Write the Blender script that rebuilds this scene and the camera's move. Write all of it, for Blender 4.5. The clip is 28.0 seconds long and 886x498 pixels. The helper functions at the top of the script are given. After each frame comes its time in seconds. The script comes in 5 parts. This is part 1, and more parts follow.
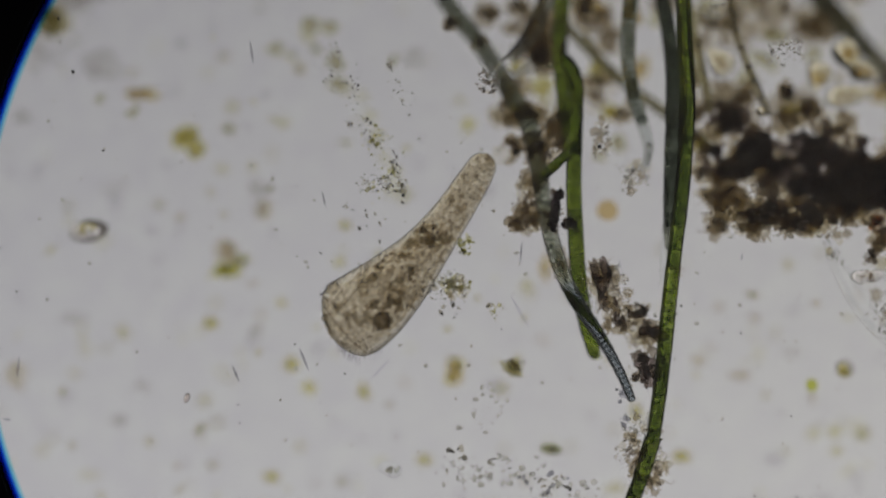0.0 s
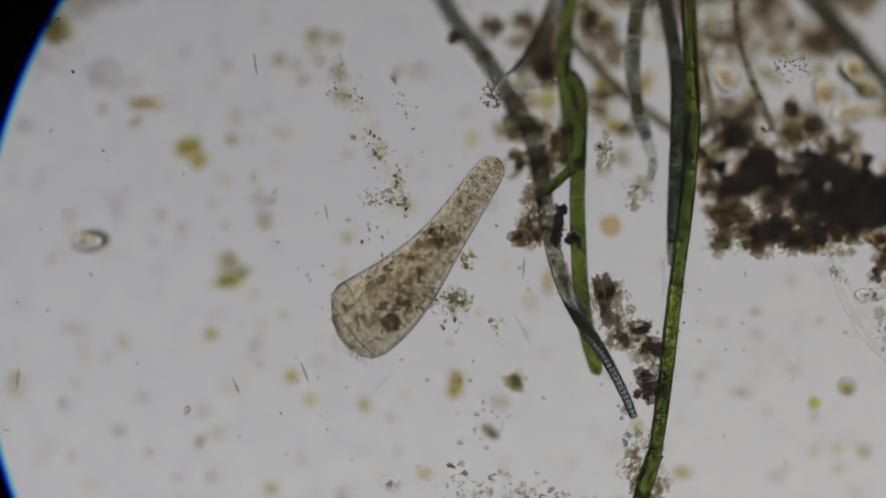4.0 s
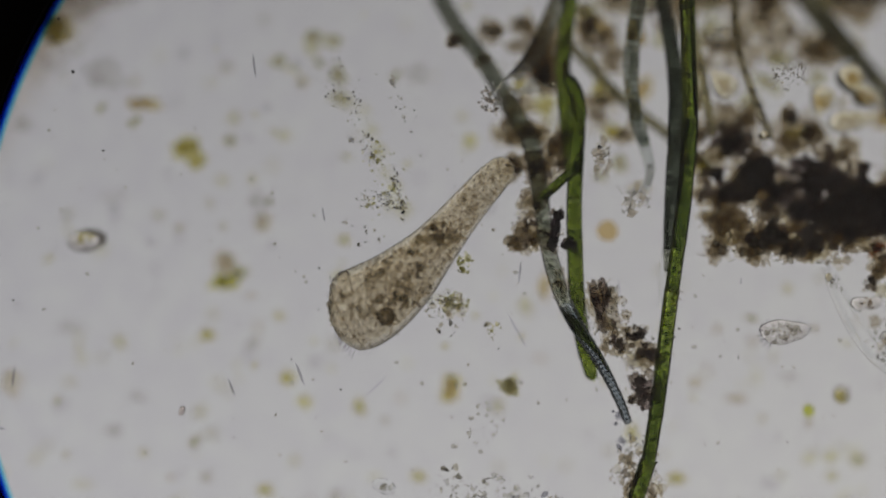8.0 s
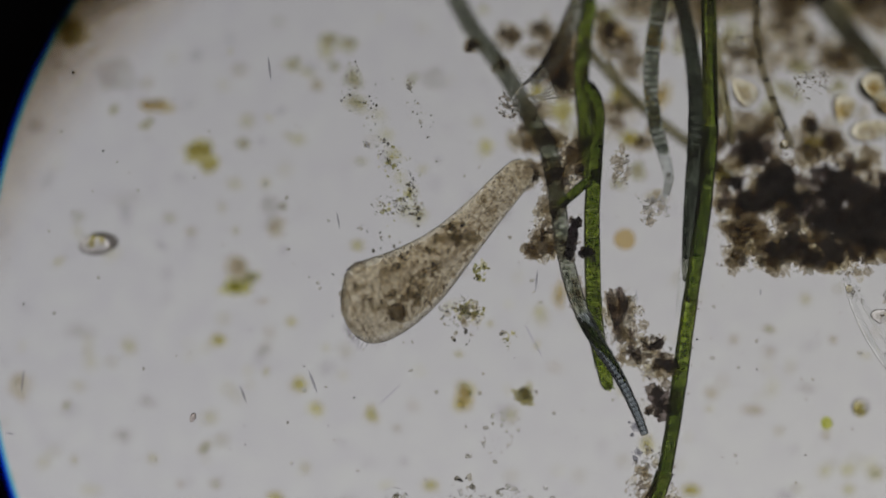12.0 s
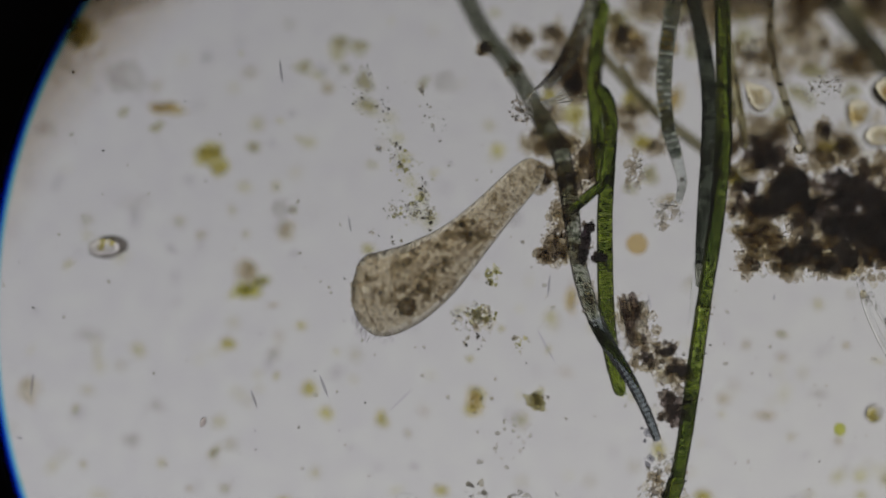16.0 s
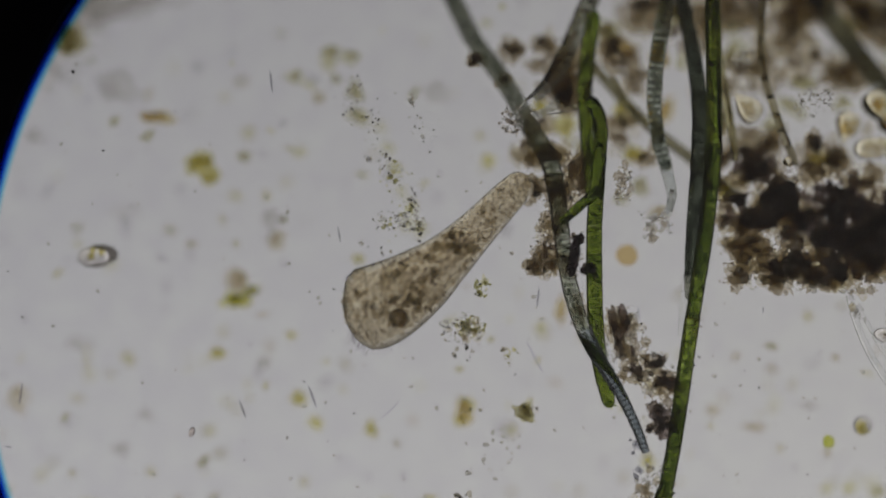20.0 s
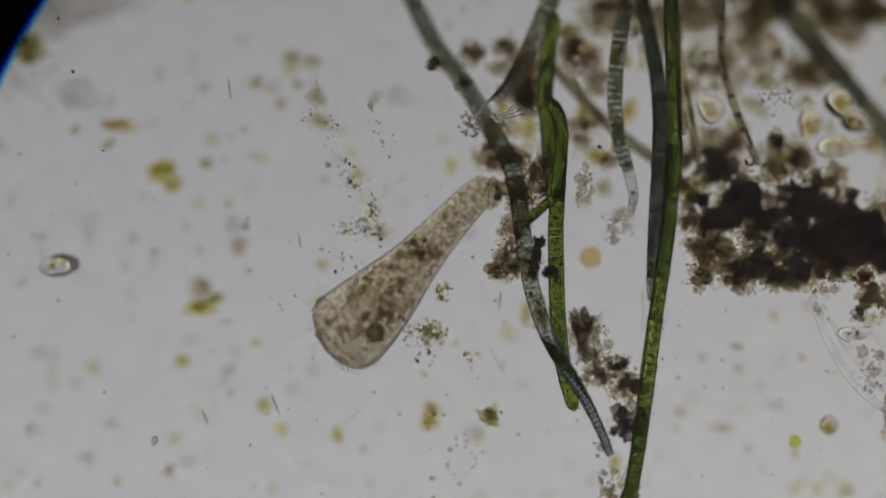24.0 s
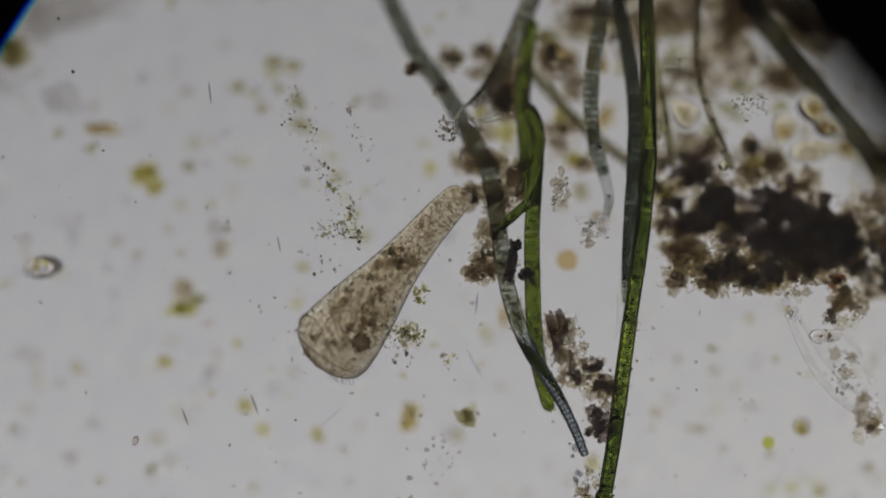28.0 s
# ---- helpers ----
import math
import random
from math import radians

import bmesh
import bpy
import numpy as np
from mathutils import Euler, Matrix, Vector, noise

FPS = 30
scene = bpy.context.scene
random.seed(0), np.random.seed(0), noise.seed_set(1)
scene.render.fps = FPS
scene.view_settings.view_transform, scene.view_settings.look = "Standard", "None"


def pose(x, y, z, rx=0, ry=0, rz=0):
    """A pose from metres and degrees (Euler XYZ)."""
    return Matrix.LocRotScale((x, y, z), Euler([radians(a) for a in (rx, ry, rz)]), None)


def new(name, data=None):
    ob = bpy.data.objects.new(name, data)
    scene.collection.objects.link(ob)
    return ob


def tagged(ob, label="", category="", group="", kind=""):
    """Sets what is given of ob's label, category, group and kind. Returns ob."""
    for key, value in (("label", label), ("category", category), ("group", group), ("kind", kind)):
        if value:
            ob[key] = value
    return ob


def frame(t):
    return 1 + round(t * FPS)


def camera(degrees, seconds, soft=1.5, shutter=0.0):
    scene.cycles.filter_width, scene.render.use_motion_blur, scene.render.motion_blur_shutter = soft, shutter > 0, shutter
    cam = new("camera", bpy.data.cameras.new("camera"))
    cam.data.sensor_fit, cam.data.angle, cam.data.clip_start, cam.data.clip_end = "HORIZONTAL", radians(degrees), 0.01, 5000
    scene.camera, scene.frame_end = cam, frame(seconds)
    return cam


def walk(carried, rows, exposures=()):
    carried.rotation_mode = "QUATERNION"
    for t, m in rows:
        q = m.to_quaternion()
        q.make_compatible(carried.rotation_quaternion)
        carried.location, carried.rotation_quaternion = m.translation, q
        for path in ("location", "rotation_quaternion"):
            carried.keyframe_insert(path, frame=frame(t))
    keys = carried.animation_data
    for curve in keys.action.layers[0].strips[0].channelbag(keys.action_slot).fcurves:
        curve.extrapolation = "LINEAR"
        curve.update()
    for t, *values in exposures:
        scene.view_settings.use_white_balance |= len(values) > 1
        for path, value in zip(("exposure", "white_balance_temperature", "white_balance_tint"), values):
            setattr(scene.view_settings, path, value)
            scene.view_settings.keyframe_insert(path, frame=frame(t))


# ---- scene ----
# Scale: a drop under the microscope at 1000 to 1, one metre here for one millimetre there.
# Plan coordinates of the drop: x to the right, y down, in micrometres; the sharp plane is z = 0.
HEIGHT = 7.46
cam = camera(12.0, 28.0, soft=1.9)
cam.data.dof.use_dof = True
cam.data.dof.focus_distance = HEIGHT * 0.989
cam.data.dof.aperture_fstop = 0.62
cam.data.dof.aperture_blades = 0

# seconds, x, y, height, turn
PATH = [
    (0, 0.0000, -0.0000, 7.461, 0.02), (0.5, 0.0019, 0.0054, 7.464, 0.08), (1, 0.0071, 0.0152, 7.465, 0.20), (1.5, 0.0162, 0.0221, 7.464, 0.35),
    (2, 0.0186, 0.0293, 7.459, 0.44), (2.5, 0.0114, 0.0281, 7.448, 0.45), (3, 0.0008, 0.0265, 7.438, 0.48), (3.5, -0.0082, 0.0258, 7.435, 0.52),
    (5.5, 0.0148, 0.0244, 7.435, 0.82), (6, 0.0072, 0.0265, 7.439, 0.86), (6.5, 0.0024, 0.0289, 7.443, 0.90), (7, 0.0012, 0.0282, 7.445, 0.99),
    (7.5, -0.0012, 0.0319, 7.445, 1.10), (8, 0.0014, 0.0316, 7.443, 1.24), (8.5, 0.0042, 0.0319, 7.437, 1.41), (9, 0.0030, 0.0275, 7.424, 1.56),
    (9.5, -0.0000, 0.0302, 7.404, 1.63), (10, -0.0116, 0.0372, 7.385, 1.61), (10.5, -0.0228, 0.0429, 7.370, 1.61), (11, -0.0285, 0.0411, 7.363, 1.71),
    (11.5, -0.0228, 0.0419, 7.359, 1.83), (13.5, -0.0473, 0.0466, 7.314, 1.75), (14, -0.0451, 0.0445, 7.310, 1.81), (14.5, -0.0460, 0.0440, 7.309, 1.88),
    (15, -0.0506, 0.0464, 7.312, 1.92), (15.5, -0.0501, 0.0472, 7.312, 1.94), (16, -0.0478, 0.0503, 7.311, 1.96), (16.5, -0.0493, 0.0518, 7.311, 2.03),
    (17, -0.0516, 0.0551, 7.309, 2.12), (17.5, -0.0510, 0.0583, 7.308, 2.20), (18, -0.0495, 0.0597, 7.307, 2.25), (18.5, -0.0479, 0.0601, 7.306, 2.29),
    (19, -0.0463, 0.0650, 7.305, 2.38), (19.5, -0.0414, 0.0712, 7.308, 2.40), (20, -0.0300, 0.0702, 7.312, 2.22), (20.5, -0.0176, 0.0716, 7.313, 1.78),
    (21, 0.0188, 0.0755, 7.306, 1.31), (21.5, 0.0427, 0.0753, 7.296, 1.12), (23.5, 0.0342, 0.0781, 7.290, 1.47), (24, 0.0373, 0.0803, 7.289, 1.44),
    (24.5, 0.0315, 0.0832, 7.285, 1.42), (25, 0.0247, 0.0851, 7.285, 1.31), (25.5, 0.0199, 0.0865, 7.304, 1.17), (26, 0.0348, 0.0827, 7.340, 1.23),
    (26.5, 0.0467, 0.0839, 7.369, 1.39), (27, 0.0590, 0.0847, 7.379, 1.46), (27.5, 0.0717, 0.0843, 7.383, 1.50), (28, 0.0767, 0.0864, 7.386, 1.54),
]
walk(cam, [(t, pose(x, y, z, 0, 0, turn)) for t, x, y, z, turn in PATH],
     exposures=[(0, 0.01), (8, 0.0), (11, -0.04), (14, -0.10), (17, -0.09), (20, -0.09), (24, -0.08), (28, -0.03)])


DEPTH = 1.5
EYE = [sum(row[k] for row in PATH) / len(PATH) for k in (1, 2)]


def W(x, y, z=0.0):
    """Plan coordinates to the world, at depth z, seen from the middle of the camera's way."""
    z *= DEPTH
    k = z / HEIGHT
    u, v = (x - 784) / 1000, (441 - y) / 1000
    return Vector((u + (EYE[0] - u) * k, v + (EYE[1] - v) * k, z))


def seen_at(t, x, y, z=0.0):
    """Coordinates in the stage as it has drifted at t seconds, to the world."""
    i = max(j for j in range(len(PATH)) if PATH[j][0] <= t)
    a, b = PATH[i], PATH[min(i + 1, len(PATH) - 1)]
    f = (t - a[0]) / max(b[0] - a[0], 1e-6)
    ex, ey, ez, turn = [a[k] + (b[k] - a[k]) * f for k in range(1, 5)]
    z *= DEPTH
    k = (ez - z) / HEIGHT / 1000
    u, v, r = (x - 784) * k, (441 - y) * k, radians(turn)
    return Vector((ex + u * math.cos(r) - v * math.sin(r), ey + u * math.sin(r) + v * math.cos(r), z))


# ---- light: the condenser's lamp far below the slide, and a dim world that lifts the blacks ----
world = bpy.data.worlds.new("world")
scene.world = world
world.use_nodes = True
world.node_tree.nodes["Background"].inputs[0].default_value = (0.58, 0.55, 0.52, 1)
world.node_tree.nodes["Background"].inputs[1].default_value = 0.22
scene.cycles.transparent_max_bounces = 96
scene.cycles.max_bounces = 40
scene.cycles.transmission_bounces = 40


# ---- materials ----
def tree(name):
    m = bpy.data.materials.new(name)
    m.use_nodes = True
    m.node_tree.nodes.clear()
    return m, m.node_tree.nodes, m.node_tree.links


def ramp(nodes, links, source, stops):
    r = nodes.new("ShaderNodeValToRGB")
    while len(r.color_ramp.elements) < len(stops):
        r.color_ramp.elements.new(0.5)
    for e, (p, c) in zip(r.color_ramp.elements, stops):
        e.position, e.color = p, (*c, 1)
    links.new(source, r.inputs[0])
    return r.outputs[0]


def noise_out(nodes, links, scale, detail=3.0, rough=0.55, still=False):
    n = nodes.new("ShaderNodeTexNoise")
    n.inputs["Scale"].default_value, n.inputs["Detail"].default_value = scale, detail
    n.inputs["Roughness"].default_value = rough
    if still == "rest":
        # the coordinates of the straight body, before it bends
        g = nodes.new("ShaderNodeAttribute")
        g.attribute_name = "rest"
        links.new(g.outputs["Vector"], n.inputs["Vector"])
    elif not still:
        g = nodes.new("ShaderNodeNewGeometry")
        links.new(g.outputs["Position"], n.inputs["Vector"])
    else:
        g = nodes.new("ShaderNodeTexCoord")
        links.new(g.outputs["Object"], n.inputs["Vector"])
    return n.outputs["Fac"]


def stain(name, dark, light, scale=60.0, island=0.0, lo=0.35, hi=0.65, solid=0.0, solid_colour=(0.05, 0.04, 0.03), still=False, single=0.0):
    """A stain that light passes straight through; solid: the share of it that is opaque matter."""
    m, n, k = tree(name)
    f = noise_out(n, k, scale, still=still)
    if island:
        g = n.new("ShaderNodeNewGeometry")
        mix = n.new("ShaderNodeMix")
        mix.inputs[0].default_value = island
        k.new(f, mix.inputs[2])
        k.new(g.outputs["Random Per Island"], mix.inputs[3])
        f = mix.outputs[0]
    if single:
        g = n.new("ShaderNodeObjectInfo")
        mix = n.new("ShaderNodeMix")
        mix.inputs[0].default_value = single
        k.new(f, mix.inputs[2])
        k.new(g.outputs["Random"], mix.inputs[3])
        f = mix.outputs[0]
    col = ramp(n, k, f, [(lo, dark), (hi, light)])
    b = n.new("ShaderNodeBsdfTransparent")
    k.new(col, b.inputs[0])
    out = n.new("ShaderNodeOutputMaterial")
    if solid:
        d = n.new("ShaderNodeBsdfDiffuse")
        d.inputs[0].default_value = (*solid_colour, 1)
        s = n.new("ShaderNodeMixShader")
        s.inputs[0].default_value = solid
        k.new(b.outputs[0], s.inputs[1])
        k.new(d.outputs[0], s.inputs[2])
        k.new(s.outputs[0], out.inputs[0])
    else:
        k.new(b.outputs[0], out.inputs[0])
    return m


def jelly(name, dark, light, ior, scale=60.0, bump=0.0, bump_scale=200.0, lo=0.35, hi=0.65, still=True, single=0.0):
    """A clear or stained body of living matter that bends the light a little more than water."""
    m, n, k = tree(name)
    f = noise_out(n, k, scale, still=still)
    if single:
        g = n.new("ShaderNodeObjectInfo")
        mix = n.new("ShaderNodeMix")
        mix.inputs[0].default_value = single
        k.new(f, mix.inputs[2])
        k.new(g.outputs["Random"], mix.inputs[3])
        f = mix.outputs[0]
    col = ramp(n, k, f, [(lo, dark), (hi, light)])
    b = n.new("ShaderNodeBsdfRefraction")
    b.inputs["Roughness"].default_value = 0.0
    b.inputs["IOR"].default_value = ior
    k.new(col, b.inputs["Color"])
    if bump:
        bm = n.new("ShaderNodeBump")
        bm.inputs["Strength"].default_value = bump
        bm.inputs["Distance"].default_value = 0.004
        k.new(noise_out(n, k, bump_scale, 2.0, still=still), bm.inputs["Height"])
        k.new(bm.outputs[0], b.inputs["Normal"])
    out = n.new("ShaderNodeOutputMaterial")
    k.new(b.outputs[0], out.inputs[0])
    return m


def solid(name, a, b, scale=40.0, rough=0.8):
    m, n, k = tree(name)
    p = n.new("ShaderNodeBsdfPrincipled")
    k.new(ramp(n, k, noise_out(n, k, scale), [(0.35, a), (0.65, b)]), p.inputs["Base Color"])
    p.inputs["Roughness"].default_value = rough
    p.inputs["Specular IOR Level"].default_value = 0.05
    out = n.new("ShaderNodeOutputMaterial")
    k.new(p.outputs[0], out.inputs[0])
    return m


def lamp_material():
    """The lamp's ground glass: a little brighter to the lower right; its unseen margin is brightened for glints."""
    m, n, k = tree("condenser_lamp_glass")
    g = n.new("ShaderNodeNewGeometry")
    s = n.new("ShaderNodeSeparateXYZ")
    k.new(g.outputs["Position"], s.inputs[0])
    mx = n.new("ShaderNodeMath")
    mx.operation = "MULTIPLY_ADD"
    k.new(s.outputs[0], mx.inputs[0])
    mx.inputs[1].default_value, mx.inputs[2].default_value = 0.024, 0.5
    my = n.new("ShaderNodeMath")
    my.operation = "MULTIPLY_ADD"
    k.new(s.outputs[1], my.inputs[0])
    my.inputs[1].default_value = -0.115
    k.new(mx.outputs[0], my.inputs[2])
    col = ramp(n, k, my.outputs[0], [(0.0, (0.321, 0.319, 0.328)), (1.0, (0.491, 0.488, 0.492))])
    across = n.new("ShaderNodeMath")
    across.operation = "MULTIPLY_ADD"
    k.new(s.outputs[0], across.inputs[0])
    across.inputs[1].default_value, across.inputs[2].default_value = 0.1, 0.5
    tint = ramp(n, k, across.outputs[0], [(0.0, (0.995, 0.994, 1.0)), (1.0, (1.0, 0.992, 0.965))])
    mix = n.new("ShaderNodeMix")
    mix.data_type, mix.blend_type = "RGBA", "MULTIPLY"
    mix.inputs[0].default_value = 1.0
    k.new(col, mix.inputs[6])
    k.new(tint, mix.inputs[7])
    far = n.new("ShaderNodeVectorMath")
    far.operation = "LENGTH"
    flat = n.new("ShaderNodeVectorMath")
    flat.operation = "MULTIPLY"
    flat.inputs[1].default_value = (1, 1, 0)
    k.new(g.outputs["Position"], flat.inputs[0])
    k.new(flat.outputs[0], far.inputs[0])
    # margin outside the view, brightened so that refracting bodies get bright rims
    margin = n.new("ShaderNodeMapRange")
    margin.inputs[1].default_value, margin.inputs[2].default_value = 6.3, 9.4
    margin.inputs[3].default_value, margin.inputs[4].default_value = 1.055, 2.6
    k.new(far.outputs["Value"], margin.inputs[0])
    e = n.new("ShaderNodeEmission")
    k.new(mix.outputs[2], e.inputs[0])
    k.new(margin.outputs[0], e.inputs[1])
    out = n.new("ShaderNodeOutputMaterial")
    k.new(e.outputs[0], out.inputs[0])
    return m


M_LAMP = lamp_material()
M_SLIDE = stain("slide_glass", (0.945, 0.937, 0.957), (0.998, 1.0, 0.992), 30.0, lo=0.3, hi=0.7)
M_BLACK = solid("blackened_metal", (0.002, 0.002, 0.003), (0.006, 0.006, 0.007), 3.0, 0.9)


def veil_material():
    """A thin unseen pane, faintly dull, added to lay a pale veil of glare over the drop."""
    m, n, k = tree("veil_pane")
    b = n.new("ShaderNodeBsdfTransparent")
    d = n.new("ShaderNodeBsdfDiffuse")
    k.new(ramp(n, k, noise_out(n, k, 6.0), [(0.3, (0.80, 0.79, 0.80)), (0.7, (0.9, 0.9, 0.9))]), d.inputs[0])
    s = n.new("ShaderNodeMixShader")
    s.inputs[0].default_value = 0.045
    k.new(b.outputs[0], s.inputs[1])
    k.new(d.outputs[0], s.inputs[2])
    out = n.new("ShaderNodeOutputMaterial")
    k.new(s.outputs[0], out.inputs[0])
    return m


M_VEIL = veil_material()


def fringe_material():
    """A tint that paints the lens's colour fringe along the stop's opening: clear inside, blue, then black towards the
    metal.
    """
    m, n, k = tree("blue_fringe_tint")
    g = n.new("ShaderNodeTexCoord")
    d = n.new("ShaderNodeVectorMath")
    d.operation = "LENGTH"
    k.new(g.outputs["Object"], d.inputs[0])
    r = n.new("ShaderNodeMapRange")
    r.inputs[1].default_value, r.inputs[2].default_value = 0.988, 1.014
    k.new(d.outputs["Value"], r.inputs[0])
    col = ramp(n, k, r.outputs[0], [(0.0, (1, 1, 1)), (0.14, (0.74, 0.95, 1.0)), (0.32, (0.36, 0.74, 1.0)), (0.46, (0.08, 0.32, 0.92)), (0.62, (0.015, 0.07, 0.52)), (0.82, (0.002, 0.006, 0.08)), (1.0, (0.0, 0.0, 0.003))])
    b = n.new("ShaderNodeBsdfTransparent")
    k.new(col, b.inputs[0])
    out = n.new("ShaderNodeOutputMaterial")
    k.new(b.outputs[0], out.inputs[0])
    return m


M_FRINGE = fringe_material()
M_GREEN_WALL = jelly("green_cell_wall", (0.29, 0.35, 0.12), (0.52, 0.58, 0.25), 1.10, 95.0, bump=0.2, bump_scale=180.0, lo=0.38, hi=0.64, still=False, single=0.2)
M_CHLORO = stain("chloroplast", (0.62, 0.69, 0.33), (0.975, 0.985, 0.74), 3.0, island=0.85)
M_BLUE_WALL = jelly("bluegreen_cell_wall", (0.42, 0.43, 0.385), (0.66, 0.668, 0.615), 1.035, 150.0, bump=0.5, bump_scale=220.0, still=False, single=0.2)
M_RINGED = jelly("ringed_cell", (0.60, 0.62, 0.585), (0.76, 0.775, 0.745), 1.03, 120.0, bump=0.3, bump_scale=200.0, still=False, single=0.12)
M_DISC = stain("dark_disc", (0.50, 0.525, 0.49), (0.72, 0.74, 0.705), 70.0)
M_BLUE_PALE = jelly("pale_bluegreen_cell", (0.47, 0.485, 0.43), (0.74, 0.75, 0.69), 1.11, 140.0, bump=0.25, bump_scale=220.0, still=False, single=0.1)
M_BLUE_TIP = jelly("bead_cell", (0.44, 0.475, 0.49), (0.60, 0.63, 0.645), 1.27, 40.0, still=False)
M_BLUE_DARK = jelly("dark_bluegreen_cell", (0.07, 0.085, 0.07), (0.42, 0.45, 0.39), 1.06, 85.0, bump=0.4, bump_scale=200.0, still=False, single=0.12)
M_GREEN_DEEP = jelly("deep_green_cell_wall", (0.22, 0.275, 0.11), (0.62, 0.69, 0.32), 1.16, 95.0, bump=0.25, bump_scale=160.0, lo=0.40, hi=0.62, still=False, single=0.15)
M_SEPTUM = stain("cross_wall", (0.46, 0.505, 0.54), (0.60, 0.635, 0.66), 30.0)
M_BRIGHT = jelly("bright_crumb", (0.84, 0.80, 0.74), (0.99, 0.98, 0.96), 1.07, 90.0, still=False)
M_VACUOLE = jelly("vacuole", (0.93, 0.92, 0.90), (0.98, 0.97, 0.96), 1.03, 30.0)
M_OLIVE = jelly("olive_thread", (0.52, 0.50, 0.36), (0.78, 0.76, 0.60), 1.06, 40.0, bump=0.4, bump_scale=150.0, still=False)
M_DULL = jelly("dull_olive_thread", (0.40, 0.385, 0.28), (0.62, 0.60, 0.48), 1.03, 80.0, bump=0.4, bump_scale=150.0, still=False)
M_JOINT = jelly("brown_jointed_cell", (0.56, 0.535, 0.43), (0.76, 0.735, 0.63), 1.05, 90.0, bump=0.3, bump_scale=160.0, still=False, single=0.3)
M_NODE = stain("dark_node", (0.42, 0.38, 0.30), (0.60, 0.56, 0.46), 60.0)
M_SHEATH = jelly("emptied_sheath", (0.74, 0.765, 0.75), (0.90, 0.915, 0.90), 1.035, 90.0, bump=0.9, bump_scale=110.0)
M_CRYSTAL = jelly("clear_crystal", (0.90, 0.895, 0.87), (0.99, 0.99, 0.98), 1.10, 90.0)


def skin_material():
    """The ciliate's clear yellowish skin with fine rows of cilia along the body."""
    m, n, k = tree("ciliate_skin")
    a = n.new("ShaderNodeAttribute")
    a.attribute_name = "rest"
    p = n.new("ShaderNodeSeparateXYZ")
    k.new(a.outputs["Vector"], p.inputs[0])
    w = n.new("ShaderNodeMath")
    w.operation = "ARCTAN2"
    k.new(p.outputs[2], w.inputs[0])
    k.new(p.outputs[1], w.inputs[1])
    u = n.new("ShaderNodeMath")
    u.operation = "MULTIPLY"
    u.inputs[1].default_value = 34.0
    k.new(w.outputs[0], u.inputs[0])
    v = n.new("ShaderNodeMath")
    v.operation = "SINE"
    k.new(u.outputs[0], v.inputs[0])
    rows = n.new("ShaderNodeMath")
    rows.operation = "MULTIPLY_ADD"
    rows.inputs[1].default_value = 0.07
    k.new(v.outputs[0], rows.inputs[0])
    k.new(noise_out(n, k, 120.0, still="rest"), rows.inputs[2])
    col = ramp(n, k, rows.outputs[0], [(0.34, (0.86, 0.825, 0.73)), (0.66, (0.96, 0.935, 0.87))])
    b = n.new("ShaderNodeBsdfRefraction")
    b.inputs["Roughness"].default_value = 0.0
    b.inputs["IOR"].default_value = 1.05
    k.new(col, b.inputs["Color"])
    bump = n.new("ShaderNodeBump")
    bump.inputs["Strength"].default_value = 1.0
    bump.inputs["Distance"].default_value = 0.0065
    k.new(noise_out(n, k, 230.0, 2.0, still="rest"), bump.inputs["Height"])
    k.new(bump.outputs[0], b.inputs["Normal"])
    out = n.new("ShaderNodeOutputMaterial")
    k.new(b.outputs[0], out.inputs[0])
    return m


def plasm_material():
    """The ciliate's inner plasm: thick and brown where it digests, clearer towards both ends."""
    m, n, k = tree("endoplasm")
    f = noise_out(n, k, 62.0, 6.0, 0.7, still="rest")
    thick = ramp(n, k, f, [(0.34, (0.70, 0.655, 0.57)), (0.50, (0.87, 0.845, 0.79)), (0.64, (0.985, 0.98, 0.96))])
    thin = ramp(n, k, f, [(0.36, (0.90, 0.88, 0.85)), (0.62, (0.985, 0.98, 0.965))])
    a = n.new("ShaderNodeAttribute")
    a.attribute_name = "rest"
    p = n.new("ShaderNodeSeparateXYZ")
    k.new(a.outputs["Vector"], p.inputs[0])
    r = n.new("ShaderNodeMapRange")
    r.inputs[2].default_value = 0.414
    k.new(p.outputs[0], r.inputs[0])
    share = ramp(n, k, r.outputs[0], [(0.0, (0.3,) * 3), (0.08, (0.55,) * 3), (0.3, (0.7,) * 3), (0.45, (1.0,) * 3), (0.74, (0.9,) * 3), (0.86, (0.35,) * 3), (1.0, (0.2,) * 3)])
    mix = n.new("ShaderNodeMix")
    mix.data_type = "RGBA"
    k.new(share, mix.inputs[0])
    k.new(thin, mix.inputs[6])
    k.new(thick, mix.inputs[7])
    b = n.new("ShaderNodeBsdfTransparent")
    k.new(mix.outputs[2], b.inputs[0])
    out = n.new("ShaderNodeOutputMaterial")
    k.new(b.outputs[0], out.inputs[0])
    return m


M_BODY = skin_material()
M_INNER = plasm_material()
M_GRAN = stain("ciliate_granule", (0.78, 0.745, 0.67), (0.985, 0.978, 0.96), 60.0, island=0.85, still=True)
M_GRAN_DARK = stain("food_granule", (0.54, 0.49, 0.41), (0.93, 0.90, 0.84), 60.0, island=0.6, still=True)
M_PATCH = stain("food_patch", (0.72, 0.685, 0.61), (0.93, 0.915, 0.875), 160.0, single=0.5, still=True)
M_BALL = stain("food_ball_skin", (0.66, 0.63, 0.57), (0.82, 0.795, 0.745), 150.0, still=True)
